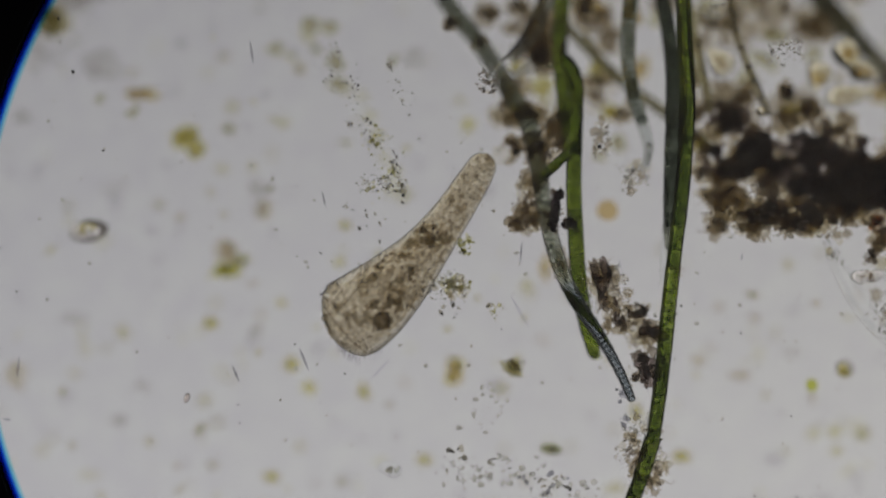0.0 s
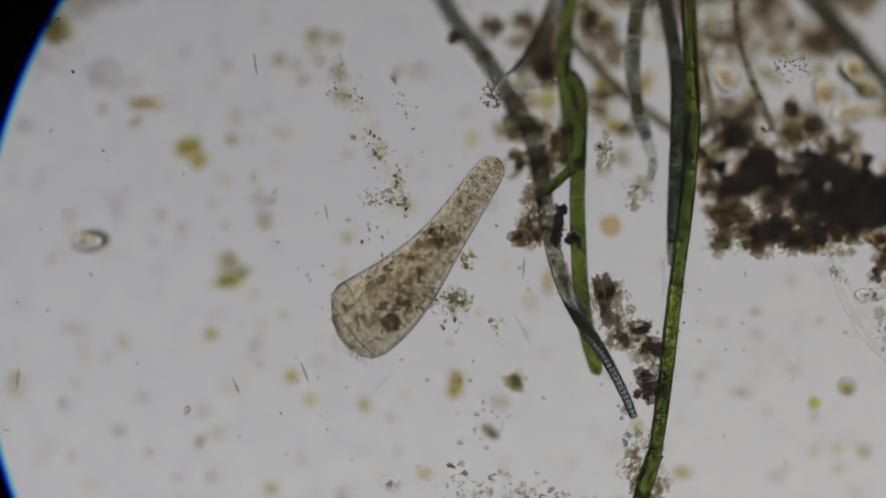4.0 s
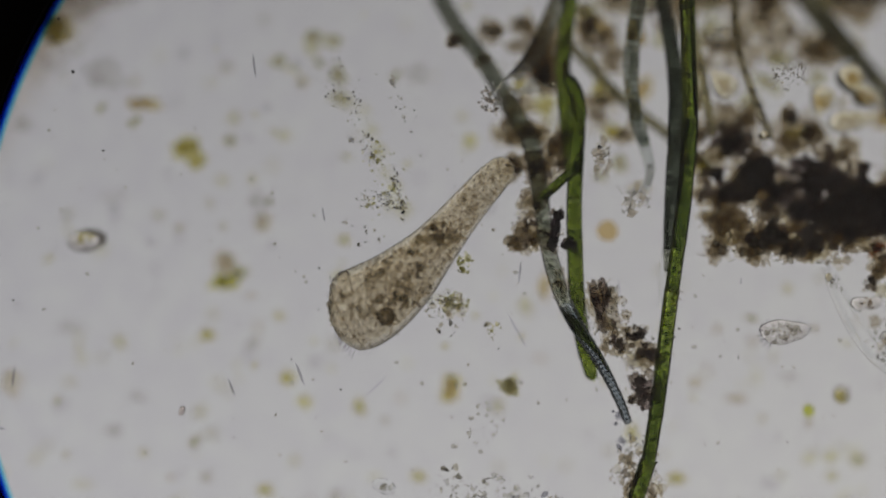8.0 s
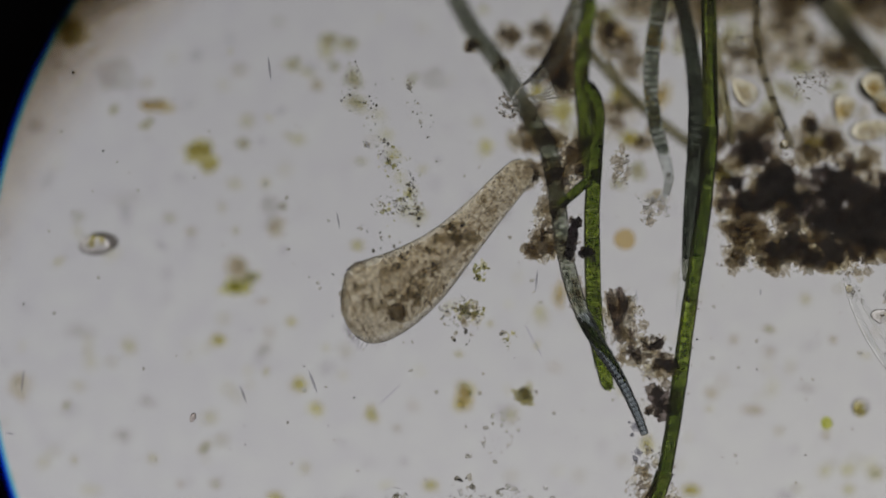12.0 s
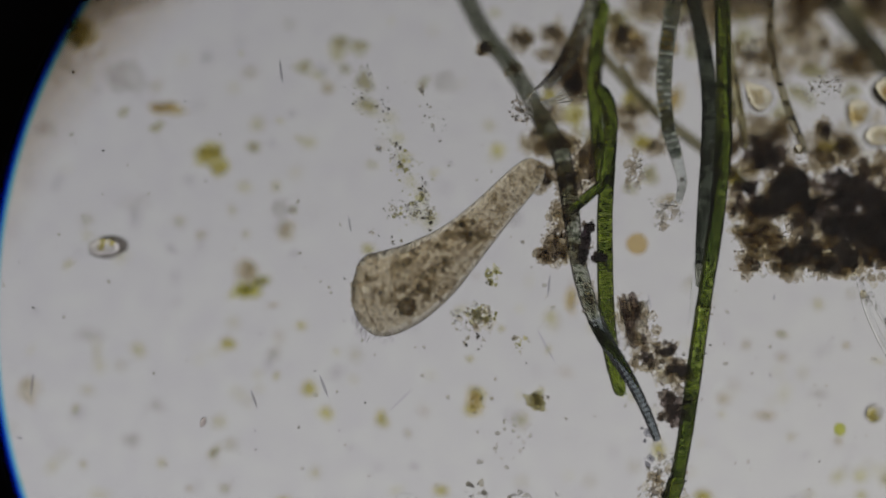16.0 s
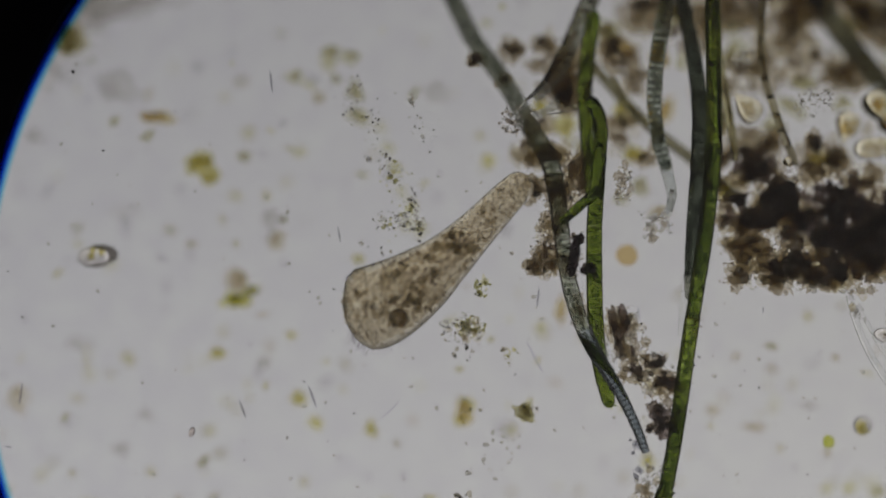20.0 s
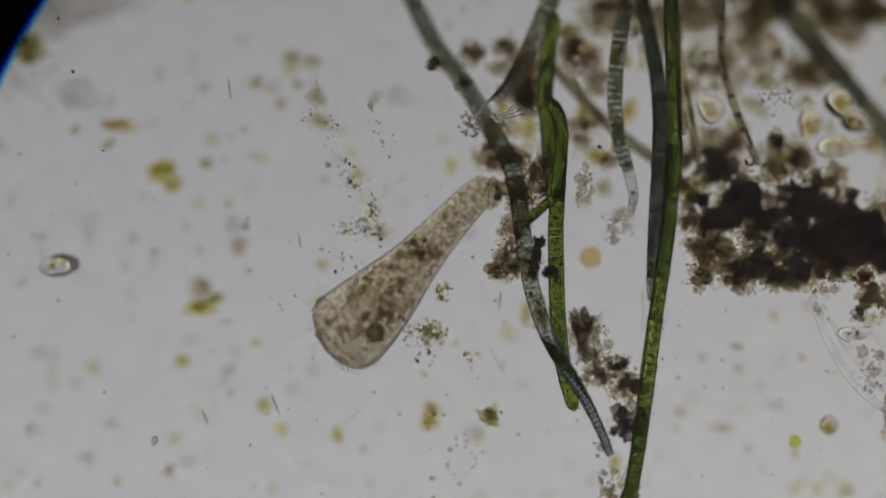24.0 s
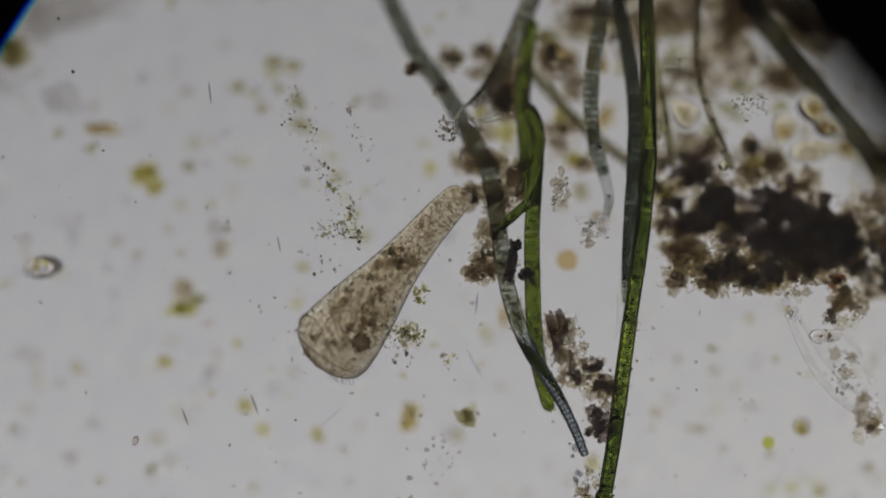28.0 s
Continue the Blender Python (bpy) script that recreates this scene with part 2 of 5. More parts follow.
M_RIM = stain("mouth_rim", (0.66, 0.61, 0.53), (0.86, 0.82, 0.75), 120.0, still=True)
M_GLASSY_LIP = jelly("pale_lip", (0.86, 0.83, 0.76), (0.96, 0.94, 0.89), 1.05, 60.0)
M_DROPLET = jelly("bright_droplet", (0.97, 0.95, 0.90), (1, 1, 1), 1.12, 30.0)
M_CILIA = stain("cilia_haze", (0.86, 0.85, 0.86), (0.95, 0.95, 0.96), 60.0, still=True)
M_BROWN = stain("brown_flake", (0.82, 0.79, 0.73), (0.98, 0.973, 0.945), 120.0, single=0.4)
M_DARK = stain("dark_flake", (0.60, 0.555, 0.505), (0.88, 0.85, 0.80), 110.0, single=0.4, solid=0.14, solid_colour=(0.55, 0.49, 0.45))
M_CRUMB = stain("brown_crumb", (0.57, 0.52, 0.46), (0.95, 0.93, 0.89), 50.0, island=0.7)
M_CORE = stain("black_core", (0.46, 0.41, 0.39), (0.74, 0.685, 0.65), 60.0, single=0.18, solid=0.16, solid_colour=(0.55, 0.49, 0.47))
M_COAL = stain("coal_grain", (0.10, 0.085, 0.10), (0.24, 0.20, 0.22), 60.0, single=0.4, solid=0.15, solid_colour=(0.3, 0.27, 0.28))
M_AMBER = stain("brown_vignette_stain", (0.66, 0.55, 0.36), (0.76, 0.66, 0.46), 8.0)
M_SHELL = jelly("thin_shell", (0.88, 0.86, 0.84), (0.98, 0.97, 0.96), 1.05, 90.0, bump=0.8, bump_scale=120.0)
M_FILM = jelly("thin_sheath", (0.95, 0.96, 0.955), (1, 1, 1), 1.02, 30.0)
M_CLEAR_FIBRE = jelly("clear_fibre", (0.93, 0.94, 0.935), (0.99, 0.99, 0.985), 1.045, 30.0)
M_YELLOW = stain("yellow_green_flock", (0.84, 0.81, 0.53), (0.97, 0.958, 0.81), 90.0, single=0.4)
M_YGRAIN = stain("yellow_green_grain", (0.66, 0.65, 0.42), (0.96, 0.95, 0.84), 40.0, island=0.7)
M_OCHRE = stain("ochre_flock", (0.77, 0.69, 0.46), (0.93, 0.88, 0.71), 60.0, single=0.4)
M_TAN = stain("tan_flock", (0.86, 0.83, 0.74), (0.96, 0.945, 0.91), 40.0, single=0.5)
M_GREY = stain("grey_flock", (0.925, 0.92, 0.91), (0.985, 0.983, 0.98), 60.0, single=0.5)
M_PALE = jelly("pale_grain", (0.80, 0.79, 0.75), (0.99, 0.99, 0.97), 1.035, 60.0, still=False)
M_FAINT = stain("faint_yellow_flock", (0.90, 0.89, 0.74), (0.97, 0.965, 0.90), 60.0, single=0.5)
M_MOSS = stain("moss_green_flock", (0.74, 0.73, 0.36), (0.94, 0.93, 0.68), 90.0, single=0.4)
M_DRAB = stain("olive_drab_flock", (0.80, 0.785, 0.66), (0.95, 0.945, 0.88), 70.0, single=0.4)
M_SMUDGE = {"f": stain("yellowish_smudge", (0.89, 0.875, 0.73), (0.97, 0.965, 0.90), 60.0, island=0.6), "g": stain("grey_smudge", (0.905, 0.90, 0.905), (0.985, 0.983, 0.985), 60.0, island=0.6)}
M_FIBRE = jelly("frayed_fibre", (0.90, 0.91, 0.90), (0.99, 0.99, 0.98), 1.13, 30.0)
M_FAINT_NEEDLE = stain("faint_needle", (0.90, 0.90, 0.92), (0.95, 0.95, 0.96), 30.0)
M_RUST = stain("rust_grain", (0.66, 0.46, 0.34), (0.90, 0.77, 0.66), 60.0, single=0.5)
M_SPECK = stain("dark_speck", (0.30, 0.29, 0.26), (0.82, 0.80, 0.74), 40.0, island=0.8)
M_DUSK = stain("blue_grey_grain", (0.50, 0.50, 0.53), (0.78, 0.78, 0.80), 60.0, island=0.6)
M_CYST = jelly("cyst_wall", (0.87, 0.83, 0.71), (0.97, 0.95, 0.88), 1.06, 45.0)
M_BELL = jelly("bell_wall", (0.90, 0.86, 0.73), (0.98, 0.96, 0.88), 1.06, 45.0)
M_HALO = jelly("bell_halo", (0.965, 0.965, 0.965), (0.995, 0.995, 0.99), 1.006, 30.0)
M_ORANGE = stain("orange_cyst", (0.84, 0.72, 0.48), (0.90, 0.80, 0.58), 30.0)
M_NEEDLE = stain("grey_needle", (0.64, 0.64, 0.66), (0.84, 0.84, 0.86), 30.0)


# ---- mesh helpers ----
def part(name, data, material, parent, label=""):
    """Links a mesh or a bmesh as one mesh object under a thing or a part."""
    if isinstance(data, bmesh.types.BMesh):
        me = bpy.data.meshes.new(name)
        data.to_mesh(me)
        data.free()
        data = me
    if not data.materials:
        data.materials.append(material)
    ob = new(name, data)
    ob.parent = parent
    if label:
        ob["label"] = label
    return ob


def thing(name, place, label, category, group="", kind=""):
    ob = new(name)
    ob.location = place
    ob.empty_display_size = 0.01
    return tagged(ob, label, category, group, kind)


def mesh_of(name, verts, faces, smooth=True):
    me = bpy.data.meshes.new(name)
    me.from_pydata([tuple(v) for v in verts], [], [tuple(f) for f in faces])
    me.update()
    if smooth:
        me.polygons.foreach_set("use_smooth", [True] * len(me.polygons))
    return me


def ico(level):
    bm = bmesh.new()
    bmesh.ops.create_icosphere(bm, subdivisions=level, radius=1.0)
    v = np.array([w.co[:] for w in bm.verts])
    f = np.array([[w.index for w in p.verts] for p in bm.faces])
    bm.free()
    return v, f


ICO1, ICO2, ICO3 = ico(1), ico(2), ico(3)


def turned(rng, flat=1.0):
    """A random turn as a 3 x 3 array; flat below 1 keeps the axes near level."""
    a, b, c = rng.uniform(0, 2 * math.pi), rng.normal(0, 0.9 * flat), rng.normal(0, 0.9 * flat)
    return np.array(Euler((b, c, a)).to_matrix())


def grain_mesh(name, places, sizes, rng, lump=0.28, squash=(0.45, 1.0), shape=ICO1, smooth=True):
    """Uneven grains at the places given, joined into one mesh."""
    bv, bf = shape
    V, F = [], []
    for i, (p, s) in enumerate(zip(places, sizes)):
        k = np.array([1.0, rng.uniform(*squash), rng.uniform(*squash)]) * s
        v = bv * (1 + rng.normal(0, lump, (len(bv), 1))) * k
        V.append(v @ turned(rng).T + np.asarray(p))
        F.append(bf + i * len(bv))
    return mesh_of(name, np.concatenate(V), np.concatenate(F), smooth)


def lump_mesh(name, seed, shape=None, rough=0.45, fine=0.2):
    """A ragged lump of unit radius."""
    v, f = shape or ICO2
    d = [1 + rough * noise.noise(Vector(p) * 1.6 + Vector((seed * 3.1, 0, 0))) * 1.6 + fine * noise.noise(Vector(p) * 4 + Vector((0, seed * 5.3, 0))) * 1.6 for p in v]
    return mesh_of(name, v * np.array(d)[:, None], f)


def lump_set(name, material, n=7, shape=None, rough=0.45, fine=0.2):
    out = []
    for k in range(n):
        me = lump_mesh(name, k + 1.3, shape, rough, fine)
        me.materials.append(material)
        out.append(me)
    return out


def spread(rng, n, rx, ry, rz, power=0.6, ragged=0.35, seed=0.0):
    """Offsets inside an uneven flattened blob."""
    out = []
    while len(out) < n:
        a, r = rng.uniform(0, 2 * math.pi), rng.uniform(0, 1) ** power
        edge = 1 + ragged * (2 * noise.noise((math.cos(a) * 1.7 + seed, math.sin(a) * 1.7, seed)))
        edge += 0.6 * ragged * noise.noise((math.cos(a) * 5 + seed, math.sin(a) * 5, seed + 7))
        out.append((r * edge * math.cos(a) * rx, r * edge * math.sin(a) * ry, rng.uniform(-rz, rz)))
    return out


def tube(points, radii, sides=10, close=True):
    """Vertices and faces of a tube along points, round at both ends."""
    P = [Vector(p) for p in points]
    V, F = [], []
    for i, p in enumerate(P):
        d = (P[min(i + 1, len(P) - 1)] - P[max(i - 1, 0)]).normalized()
        u = d.cross(Vector((0, 0, 1)))
        u = u.normalized() if u.length > 1e-4 else Vector((1, 0, 0))
        w = u.cross(d)
        for s in range(sides):
            a = 2 * math.pi * s / sides
            V.append(p + (u * math.cos(a) + w * math.sin(a)) * radii[i])
    for i in range(len(P) - 1):
        for s in range(sides):
            F.append((i * sides + s, i * sides + (s + 1) % sides, (i + 1) * sides + (s + 1) % sides, (i + 1) * sides + s))
    if close:
        F.append(tuple(range(sides)))
        F.append(tuple(reversed(range((len(P) - 1) * sides, len(P) * sides))))
    F = [tuple(reversed(f)) for f in F]
    return V, F


def smooth_line(points, step):
    """Evenly spaced points along a soft curve through points (any number of columns)."""
    P = np.array([tuple(p) for p in points], float)
    P = np.vstack([2 * P[0] - P[1], P, 2 * P[-1] - P[-2]])
    out = []
    for i in range(1, len(P) - 2):
        a, b, c, d = P[i - 1], P[i], P[i + 1], P[i + 2]
        for f in np.linspace(0, 1, 24, endpoint=False):
            out.append(0.5 * (2 * b + (c - a) * f + (2 * a - 5 * b + 4 * c - d) * f * f + (3 * b - a - 3 * c + d) * f ** 3))
    out.append(P[-2])
    out = np.array(out)
    s = np.concatenate([[0], np.cumsum(np.linalg.norm(np.diff(out[:, :3], axis=0), axis=1))])
    n = max(2, int(round(s[-1] / step)) + 1)
    q = np.linspace(0, s[-1], n)
    return np.column_stack([np.interp(q, s, out[:, c]) for c in range(out.shape[1])])


# ---- the stage ----
def disc(name, r0, r1, z0, z1, sides=160, a0=0.0, a1=2 * math.pi):
    """A flat ring, or a round plate where r0 is 0, between two heights."""
    whole = a1 - a0 > 6.28
    n = sides if whole else sides + 1
    V, F = [], []
    for i in range(n):
        a = a0 + (a1 - a0) * i / sides
        c, s = math.cos(a), math.sin(a)
        V += [(r0 * c, r0 * s, z0), (r1 * c, r1 * s, z0), (r1 * c, r1 * s, z1), (r0 * c, r0 * s, z1)]
    for i in range(sides):
        p, q = 4 * i, 4 * ((i + 1) % n)
        for k in range(4):
            F.append((p + k, p + (k + 1) % 4, q + (k + 1) % 4, q + k))
    return mesh_of(name, V, F, False)


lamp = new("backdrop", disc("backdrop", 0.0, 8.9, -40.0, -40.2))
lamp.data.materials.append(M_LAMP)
tagged(lamp, "pale grey ground glass of the microscope lamp, brighter below and at its margin", "lamp glass", kind="structure")

bm = bmesh.new()
bmesh.ops.create_cube(bm, size=1.0, matrix=Matrix.Translation((0.2, 0, -1.0)) @ Matrix.Diagonal((5.2, 2.6, 0.1, 1)))
bmesh.ops.bevel(bm, geom=bm.edges[:], offset=0.01, segments=2, affect="EDGES")
slide = part("ground", bm, M_SLIDE, None)
tagged(slide, "clear glass microscope slide with faint smears", "glass slide", kind="structure")

# added pane, unseen itself; its dull share imitates glare over dark parts
cover = new("veil_pane", disc("veil_pane", 0.0, 1.55, 0.128, 0.132))
cover.data.materials.append(M_VEIL)
tagged(cover, "thin round unseen pane added over the drop for a pale veil", "cover glass", kind="structure")

stop = thing("field_stop", (0.191, -0.058, 0.16), "black metal field stop with a round opening and blue-fringed edge", "diaphragm", kind="structure")
part("plate", disc("plate", 1.010, 1.6, 0.0, 0.03), M_BLACK, stop)
part("rim", disc("rim", 0.988, 1.014, -0.012, -0.0119, 160), M_FRINGE, stop, "thin blue fringe along the opening")


# ---- threads of algae ----
def barrel(name, sides=14, waist=0.93, round_ends=0.05):
    """One cell: a short round barrel of unit radius and unit length along x, open towards its neighbours."""
    e = round_ends
    prof = [(-0.5, waist), (-0.5 + e, 0.985), (-0.5 + 2.5 * e, 1.0), (0.0, 1.0), (0.5 - 2.5 * e, 1.0), (0.5 - e, 0.985), (0.5, waist)]
    V, F = [], []
    for x, r in prof:
        for s in range(sides):
            a = 2 * math.pi * s / sides
            V.append((x, r * math.cos(a), r * math.sin(a)))
    for i in range(len(prof) - 1):
        for s in range(sides):
            t = (s + 1) % sides
            F.append((i * sides + s, i * sides + t, (i + 1) * sides + t, (i + 1) * sides + s))
    return mesh_of(name, V, F)


def tip_cell(name, sides=14):
    """The last cell of a thread, round at its far end."""
    prof = [(-0.5, 0.82), (-0.47, 0.97), (-0.1, 1.0), (0.15, 0.97), (0.3, 0.86), (0.42, 0.62), (0.48, 0.33), (0.5, 0.05)]
    V, F = [], []
    for x, r in prof:
        for s in range(sides):
            a = 2 * math.pi * s / sides
            V.append((x, r * math.cos(a), r * math.sin(a)))
    for i in range(len(prof) - 1):
        for s in range(sides):
            t = (s + 1) % sides
            F.append((i * sides + s, i * sides + t, (i + 1) * sides + t, (i + 1) * sides + s))
    F.append(tuple(range((len(prof) - 1) * sides, len(prof) * sides)))
    return mesh_of(name, V, F)


def thread(name, label, points, cell, walls, inside=None, waist=0.88, ends=0.04, seed=1, category="alga thread", jitter=0.02, tip=True, septa=(), head=False):
    """A thread of cells along a soft line. points: x, y, depth, width in plan coordinates. walls: up to which share of the length, material."""
    rng = np.random.default_rng(seed)
    line = smooth_line([(*W(x, y, -0.6 * z), w / 2000) for x, y, z, w in points], cell / 1000)
    base = thing(name, line[0][:3], label, category, "threads of algae")
    shapes = []
    for share, wall in walls:
        body, last = barrel("cell", 16, waist, ends), tip_cell("cell", 16)
        for me in (body, last):
            me.materials.append(wall)
        shapes.append((share, body, last))
    fills = []
    if inside:
        n, size, material, *depths = inside
        near, far = depths or (0.0, 0.66)
        for k in range(5):
            q = [(rng.uniform(-0.48, 0.48), *(np.array([math.cos(a), math.sin(a)]) * u)) for a, u in zip(rng.uniform(0, 6.28, n), near + (far - near) * rng.uniform(0, 1, n) ** 0.5)]
            me = grain_mesh("chloroplast", [(0, 0, 0)] * n, rng.uniform(0.5, 1.2, n) * size, rng, 0.25, (0.5, 1.0))
            co = np.array([v.co[:] for v in me.vertices]).reshape(n, -1, 3)
            co[:, :, 0] *= 30.0 / cell * 0.5
            co += np.array(q)[:, None, :]
            me.vertices.foreach_set("co", co.ravel())
            me.update()
            me.materials.append(material)
            fills.append(me)
    if septa:
        V, F = tube([(-septa[1] / 2, 0, 0), (-septa[1] / 2.4, 0, 0), (septa[1] / 2.4, 0, 0), (septa[1] / 2, 0, 0)], [0.6, 0.84, 0.84, 0.6], 12)
        plate = mesh_of("cross_wall", V, F)
        plate.materials.append(septa[2])
    count = len(line) - 1
    for i in range(count):
        a, b = Vector(line[i][:3]), Vector(line[i + 1][:3])
        r = (line[i][3] + line[i + 1][3]) / 2 * (1 + rng.normal(0, jitter))
        _, body, last = next(s for s in shapes if (i + 0.5) / count <= s[0])
        c = new("cell", last if tip and i == count - 1 else body)
        c.parent = base
        turn = (b - a).to_track_quat("X", "Z").to_matrix().to_4x4()
        roll = Matrix.Rotation(rng.uniform(0, 6.28), 4, "X")
        if head and i == 0:
            c.data = last
            turn = turn @ Matrix.Rotation(math.pi, 4, "Z")
        c.matrix_basis = Matrix.Translation((a + b) / 2 - base.location) @ turn @ roll @ Matrix.Diagonal(((b - a).length * 1.015, r, r, 1))
        if septa and i and i % septa[3] == 0 and (i + 0.5) / count >= septa[0]:
            f = new("cross_wall", plate)
            f.parent = c
            f.matrix_basis = Matrix.Translation((-0.5, 0, 0))
        if fills and not (septa and septa[0] > 0.5 and (i + 0.5) / count >= septa[0]):
            f = new("chloroplast", fills[rng.integers(5)])
            f.parent = c
            f["kind"] = "stuff"
    return base


def rod(name, label, points, material, category, sides=10, step=12):
    """A plain thread without visible cells."""
    line = smooth_line([(*W(x, y, -0.6 * z), w / 2000) for x, y, z, w in points], step / 1000)
    o = Vector(line[0][:3])
    r = line[:, 3].copy()
    V, F = tube([Vector(p[:3]) - o for p in line], r, sides)
    ob = new(name, mesh_of(name, V, F))
    ob.data.materials.append(material)
    ob.location = o
    return tagged(ob, label, category)


FILL_GREEN = (60, 0.2, M_CHLORO, 0.0, 0.75)
GREEN = [(1.0, M_GREEN_WALL)]
thread("green_thread", "long green alga thread of many cells with speckled chloroplasts",
       [(1200, -200, .07, 27), (1204, -90, .05, 27), (1209, 0, .04, 27), (1214, 100, .02, 27), (1217, 180, 0, 27), (1212, 280, 0, 27), (1205, 360, 0, 27), (1195, 440, 0, 28),
        (1186, 520, 0, 28), (1177, 610, 0, 28), (1167, 700, 0, 28), (1155, 780, .01, 28), (1133, 850, .02, 28), (1108, 915, .03, 27)], 74, [(1.0, M_GREEN_DEEP)], (110, 0.19, M_CHLORO, 0.0, 0.62), 0.88, 0.014, seed=3, jitter=0.05)
thread("green_thread", "green alga thread ending bluntly beside detritus",
       [(1002, -51, .42, 29), (993, 20, .38, 29), (990, 90, .34, 28), (995, 150, .28, 26), (1002, 215, .22, 25), (1009, 275, .16, 22)], 54, GREEN, FILL_GREEN, seed=4, head=True)
thread("green_thread", "bent green alga thread with yellow-green cells",
       [(998, 100, .24, 24), (1007, 112, .22, 27), (1016, 130, .20, 28), (1021, 156, .18, 25), (1020, 195, .14, 25), (1017, 255, .10, 27), (1015, 320, .07, 28), (1018, 400, .06, 29), (1023, 480, .07, 29),
        (1034, 560, .10, 28), (1055, 634, .14, 25)], 46, GREEN, (64, 0.2, M_CHLORO, 0.0, 0.75), 0.92, 0.02, seed=5, head=True)
thread("green_branch", "short green side branch of an alga", [(1006, 270, .02, 17), (980, 295, .0, 18), (956, 318, .0, 16)], 24, GREEN, (36, 0.22, M_CHLORO, 0.0, 0.75), seed=6)

FILL_BLUE = (8, 0.34, stain("bluegreen_content", (0.62, 0.645, 0.595), (0.97, 0.975, 0.955), 3.0, island=0.8))
thread("bluegreen_thread", "blue-grey thread of short disc cells tapering to a rounded tip",
       [(690, -190, .8, 34), (735, -105, .7, 34), (766, -45, .62, 34), (800, 15, .54, 35), (838, 60, .47, 34), (872, 110, .40, 34), (905, 165, .32, 35), (935, 215, .24, 35), (948, 270, .16, 32),
        (958, 330, .09, 30), (968, 390, .07, 29), (984, 450, .05, 29), (1003, 500, .04, 28), (1030, 548, .02, 26), (1062, 595, .01, 22), (1085, 635, 0, 19),
        (1105, 675, 0, 17), (1120, 711, 0, 15)], 9, [(0.46, M_BLUE_WALL), (0.82, M_BLUE_PALE), (1.0, M_BLUE_TIP)], FILL_BLUE, 0.99, 0.09, seed=7, septa=(0.84, 0.34, M_SEPTUM, 1))
thread("bluegreen_thread", "dark blue-black thread lying against a green thread",
       [(1130, -200, .5, 27), (1150, -90, .42, 27), (1172, 0, .34, 28), (1184, 60, .26, 29), (1191, 120, .16, 29), (1192, 200, .08, 29), (1188, 300, .06, 27), (1185, 380, .05, 23), (1185, 425, .05, 19), (1184, 442, .05, 15)],
       14, [(0.95, M_BLUE_DARK), (1.0, M_BLUE_WALL)], (8, 0.34, FILL_BLUE[2]), 0.90, 0.07, seed=8)
rod("empty_sheath", "clear empty sheath at the end of a dark thread", [(1182, 400, .03, 20), (1178, 450, .03, 19), (1175, 505, .03, 17)], M_FILM, "sheath")
thread("bluegreen_thread", "grey thread of clearly ringed cells with a bent tail",
       [(1150, -200, .2, 30), (1132, -110, .2, 30), (1116, 0, .2, 29), (1111, 60, .2, 29), (1112, 120, .2, 28), (1123, 175, .2, 26), (1138, 218, .2, 22)], 12, [(1.0, M_RINGED)], FILL_BLUE, 0.9, 0.1, seed=9, septa=(0.03, 0.58, M_DISC, 1))
rod("empty_sheath", "pale emptied end of a ringed thread", [(1134, 208, .26, 22), (1143, 238, .22, 19), (1148, 262, .18, 17), (1143, 292, .1, 12)], M_SHEATH, "sheath")
for a in range(2):
    rod("loose_fibre", "fine colourless fibre frayed from a thread end", [(1146 + a * 3, 252, .12, 4), (1143 + a * 6, 275, .1, 4), (1136 + a * 9, 296 - abs(a - 1) * 4, .06, 3)], M_FIBRE, "fibre", 6)
M_BLUR = jelly("olive_grey_cell", (0.24, 0.235, 0.17), (0.41, 0.40, 0.31), 1.06, 60.0, bump=0.3, bump_scale=120.0, still=False, single=0.3)
thread("bluegreen_thread", "broad blurred olive-grey thread crossing the corner",
       [(1290, -230, .82, 42), (1345, -150, .8, 42), (1398, -75, .8, 42), (1440, -20, .8, 42), (1480, 25, .8, 42), (1530, 85, .8, 42), (1580, 140, .8, 42), (1630, 210, .8, 42)], 40, [(1.0, M_BLUR)], None, 0.95, seed=10)
thread("grey_thread", "grey thread filled with dark grains and open fibres at its end",
       [(1040, -200, .52, 34), (1005, -100, .46, 34), (966, 0, .38, 33), (948, 40, .33, 31), (930, 72, .27, 27), (908, 98, .2, 20)], 24, [(0.86, M_BLUE_PALE), (1.0, M_SHEATH)], (9, 0.42, M_CRUMB), seed=11, tip=False)
for a in range(7):
    rod("loose_fibre", "fine colourless fibre frayed from a thread end", [(922 - a * 4, 76 + a * 4, .14, 5), (905 - a * 5, 90 + a * 5, .1, 4), (892 - a * 4, 102 + a * 6, .05, 2)], M_FIBRE, "fibre", 6)
for a in range(4):
    rod("loose_fibre", "fine colourless fibre frayed from a thread end", [(906 - a * 3, 139 - a * 3, .06, 3), (920, 131 - a * 3, .08, 5), (940 - a * 2, 127 - a * 6, .1, 5), (955 - a * 5, 124 - a * 9, .12, 3)], M_FIBRE, "fibre", 6)
rod("olive_thread", "thin olive thread running behind the green ones", [(985, 25, .56, 18), (1030, 72, .56, 20), (1075, 118, .56, 21), (1130, 163, .56, 21), (1185, 202, .56, 21), (1262, 262, .56, 20)], M_DULL, "alga thread")
rod("olive_thread", "thin olive thread beside the ringed one", [(1038, 62, .4, 10), (1060, 100, .4, 10), (1105, 150, .4, 10), (1140, 178, .4, 10)], M_OLIVE, "alga thread")
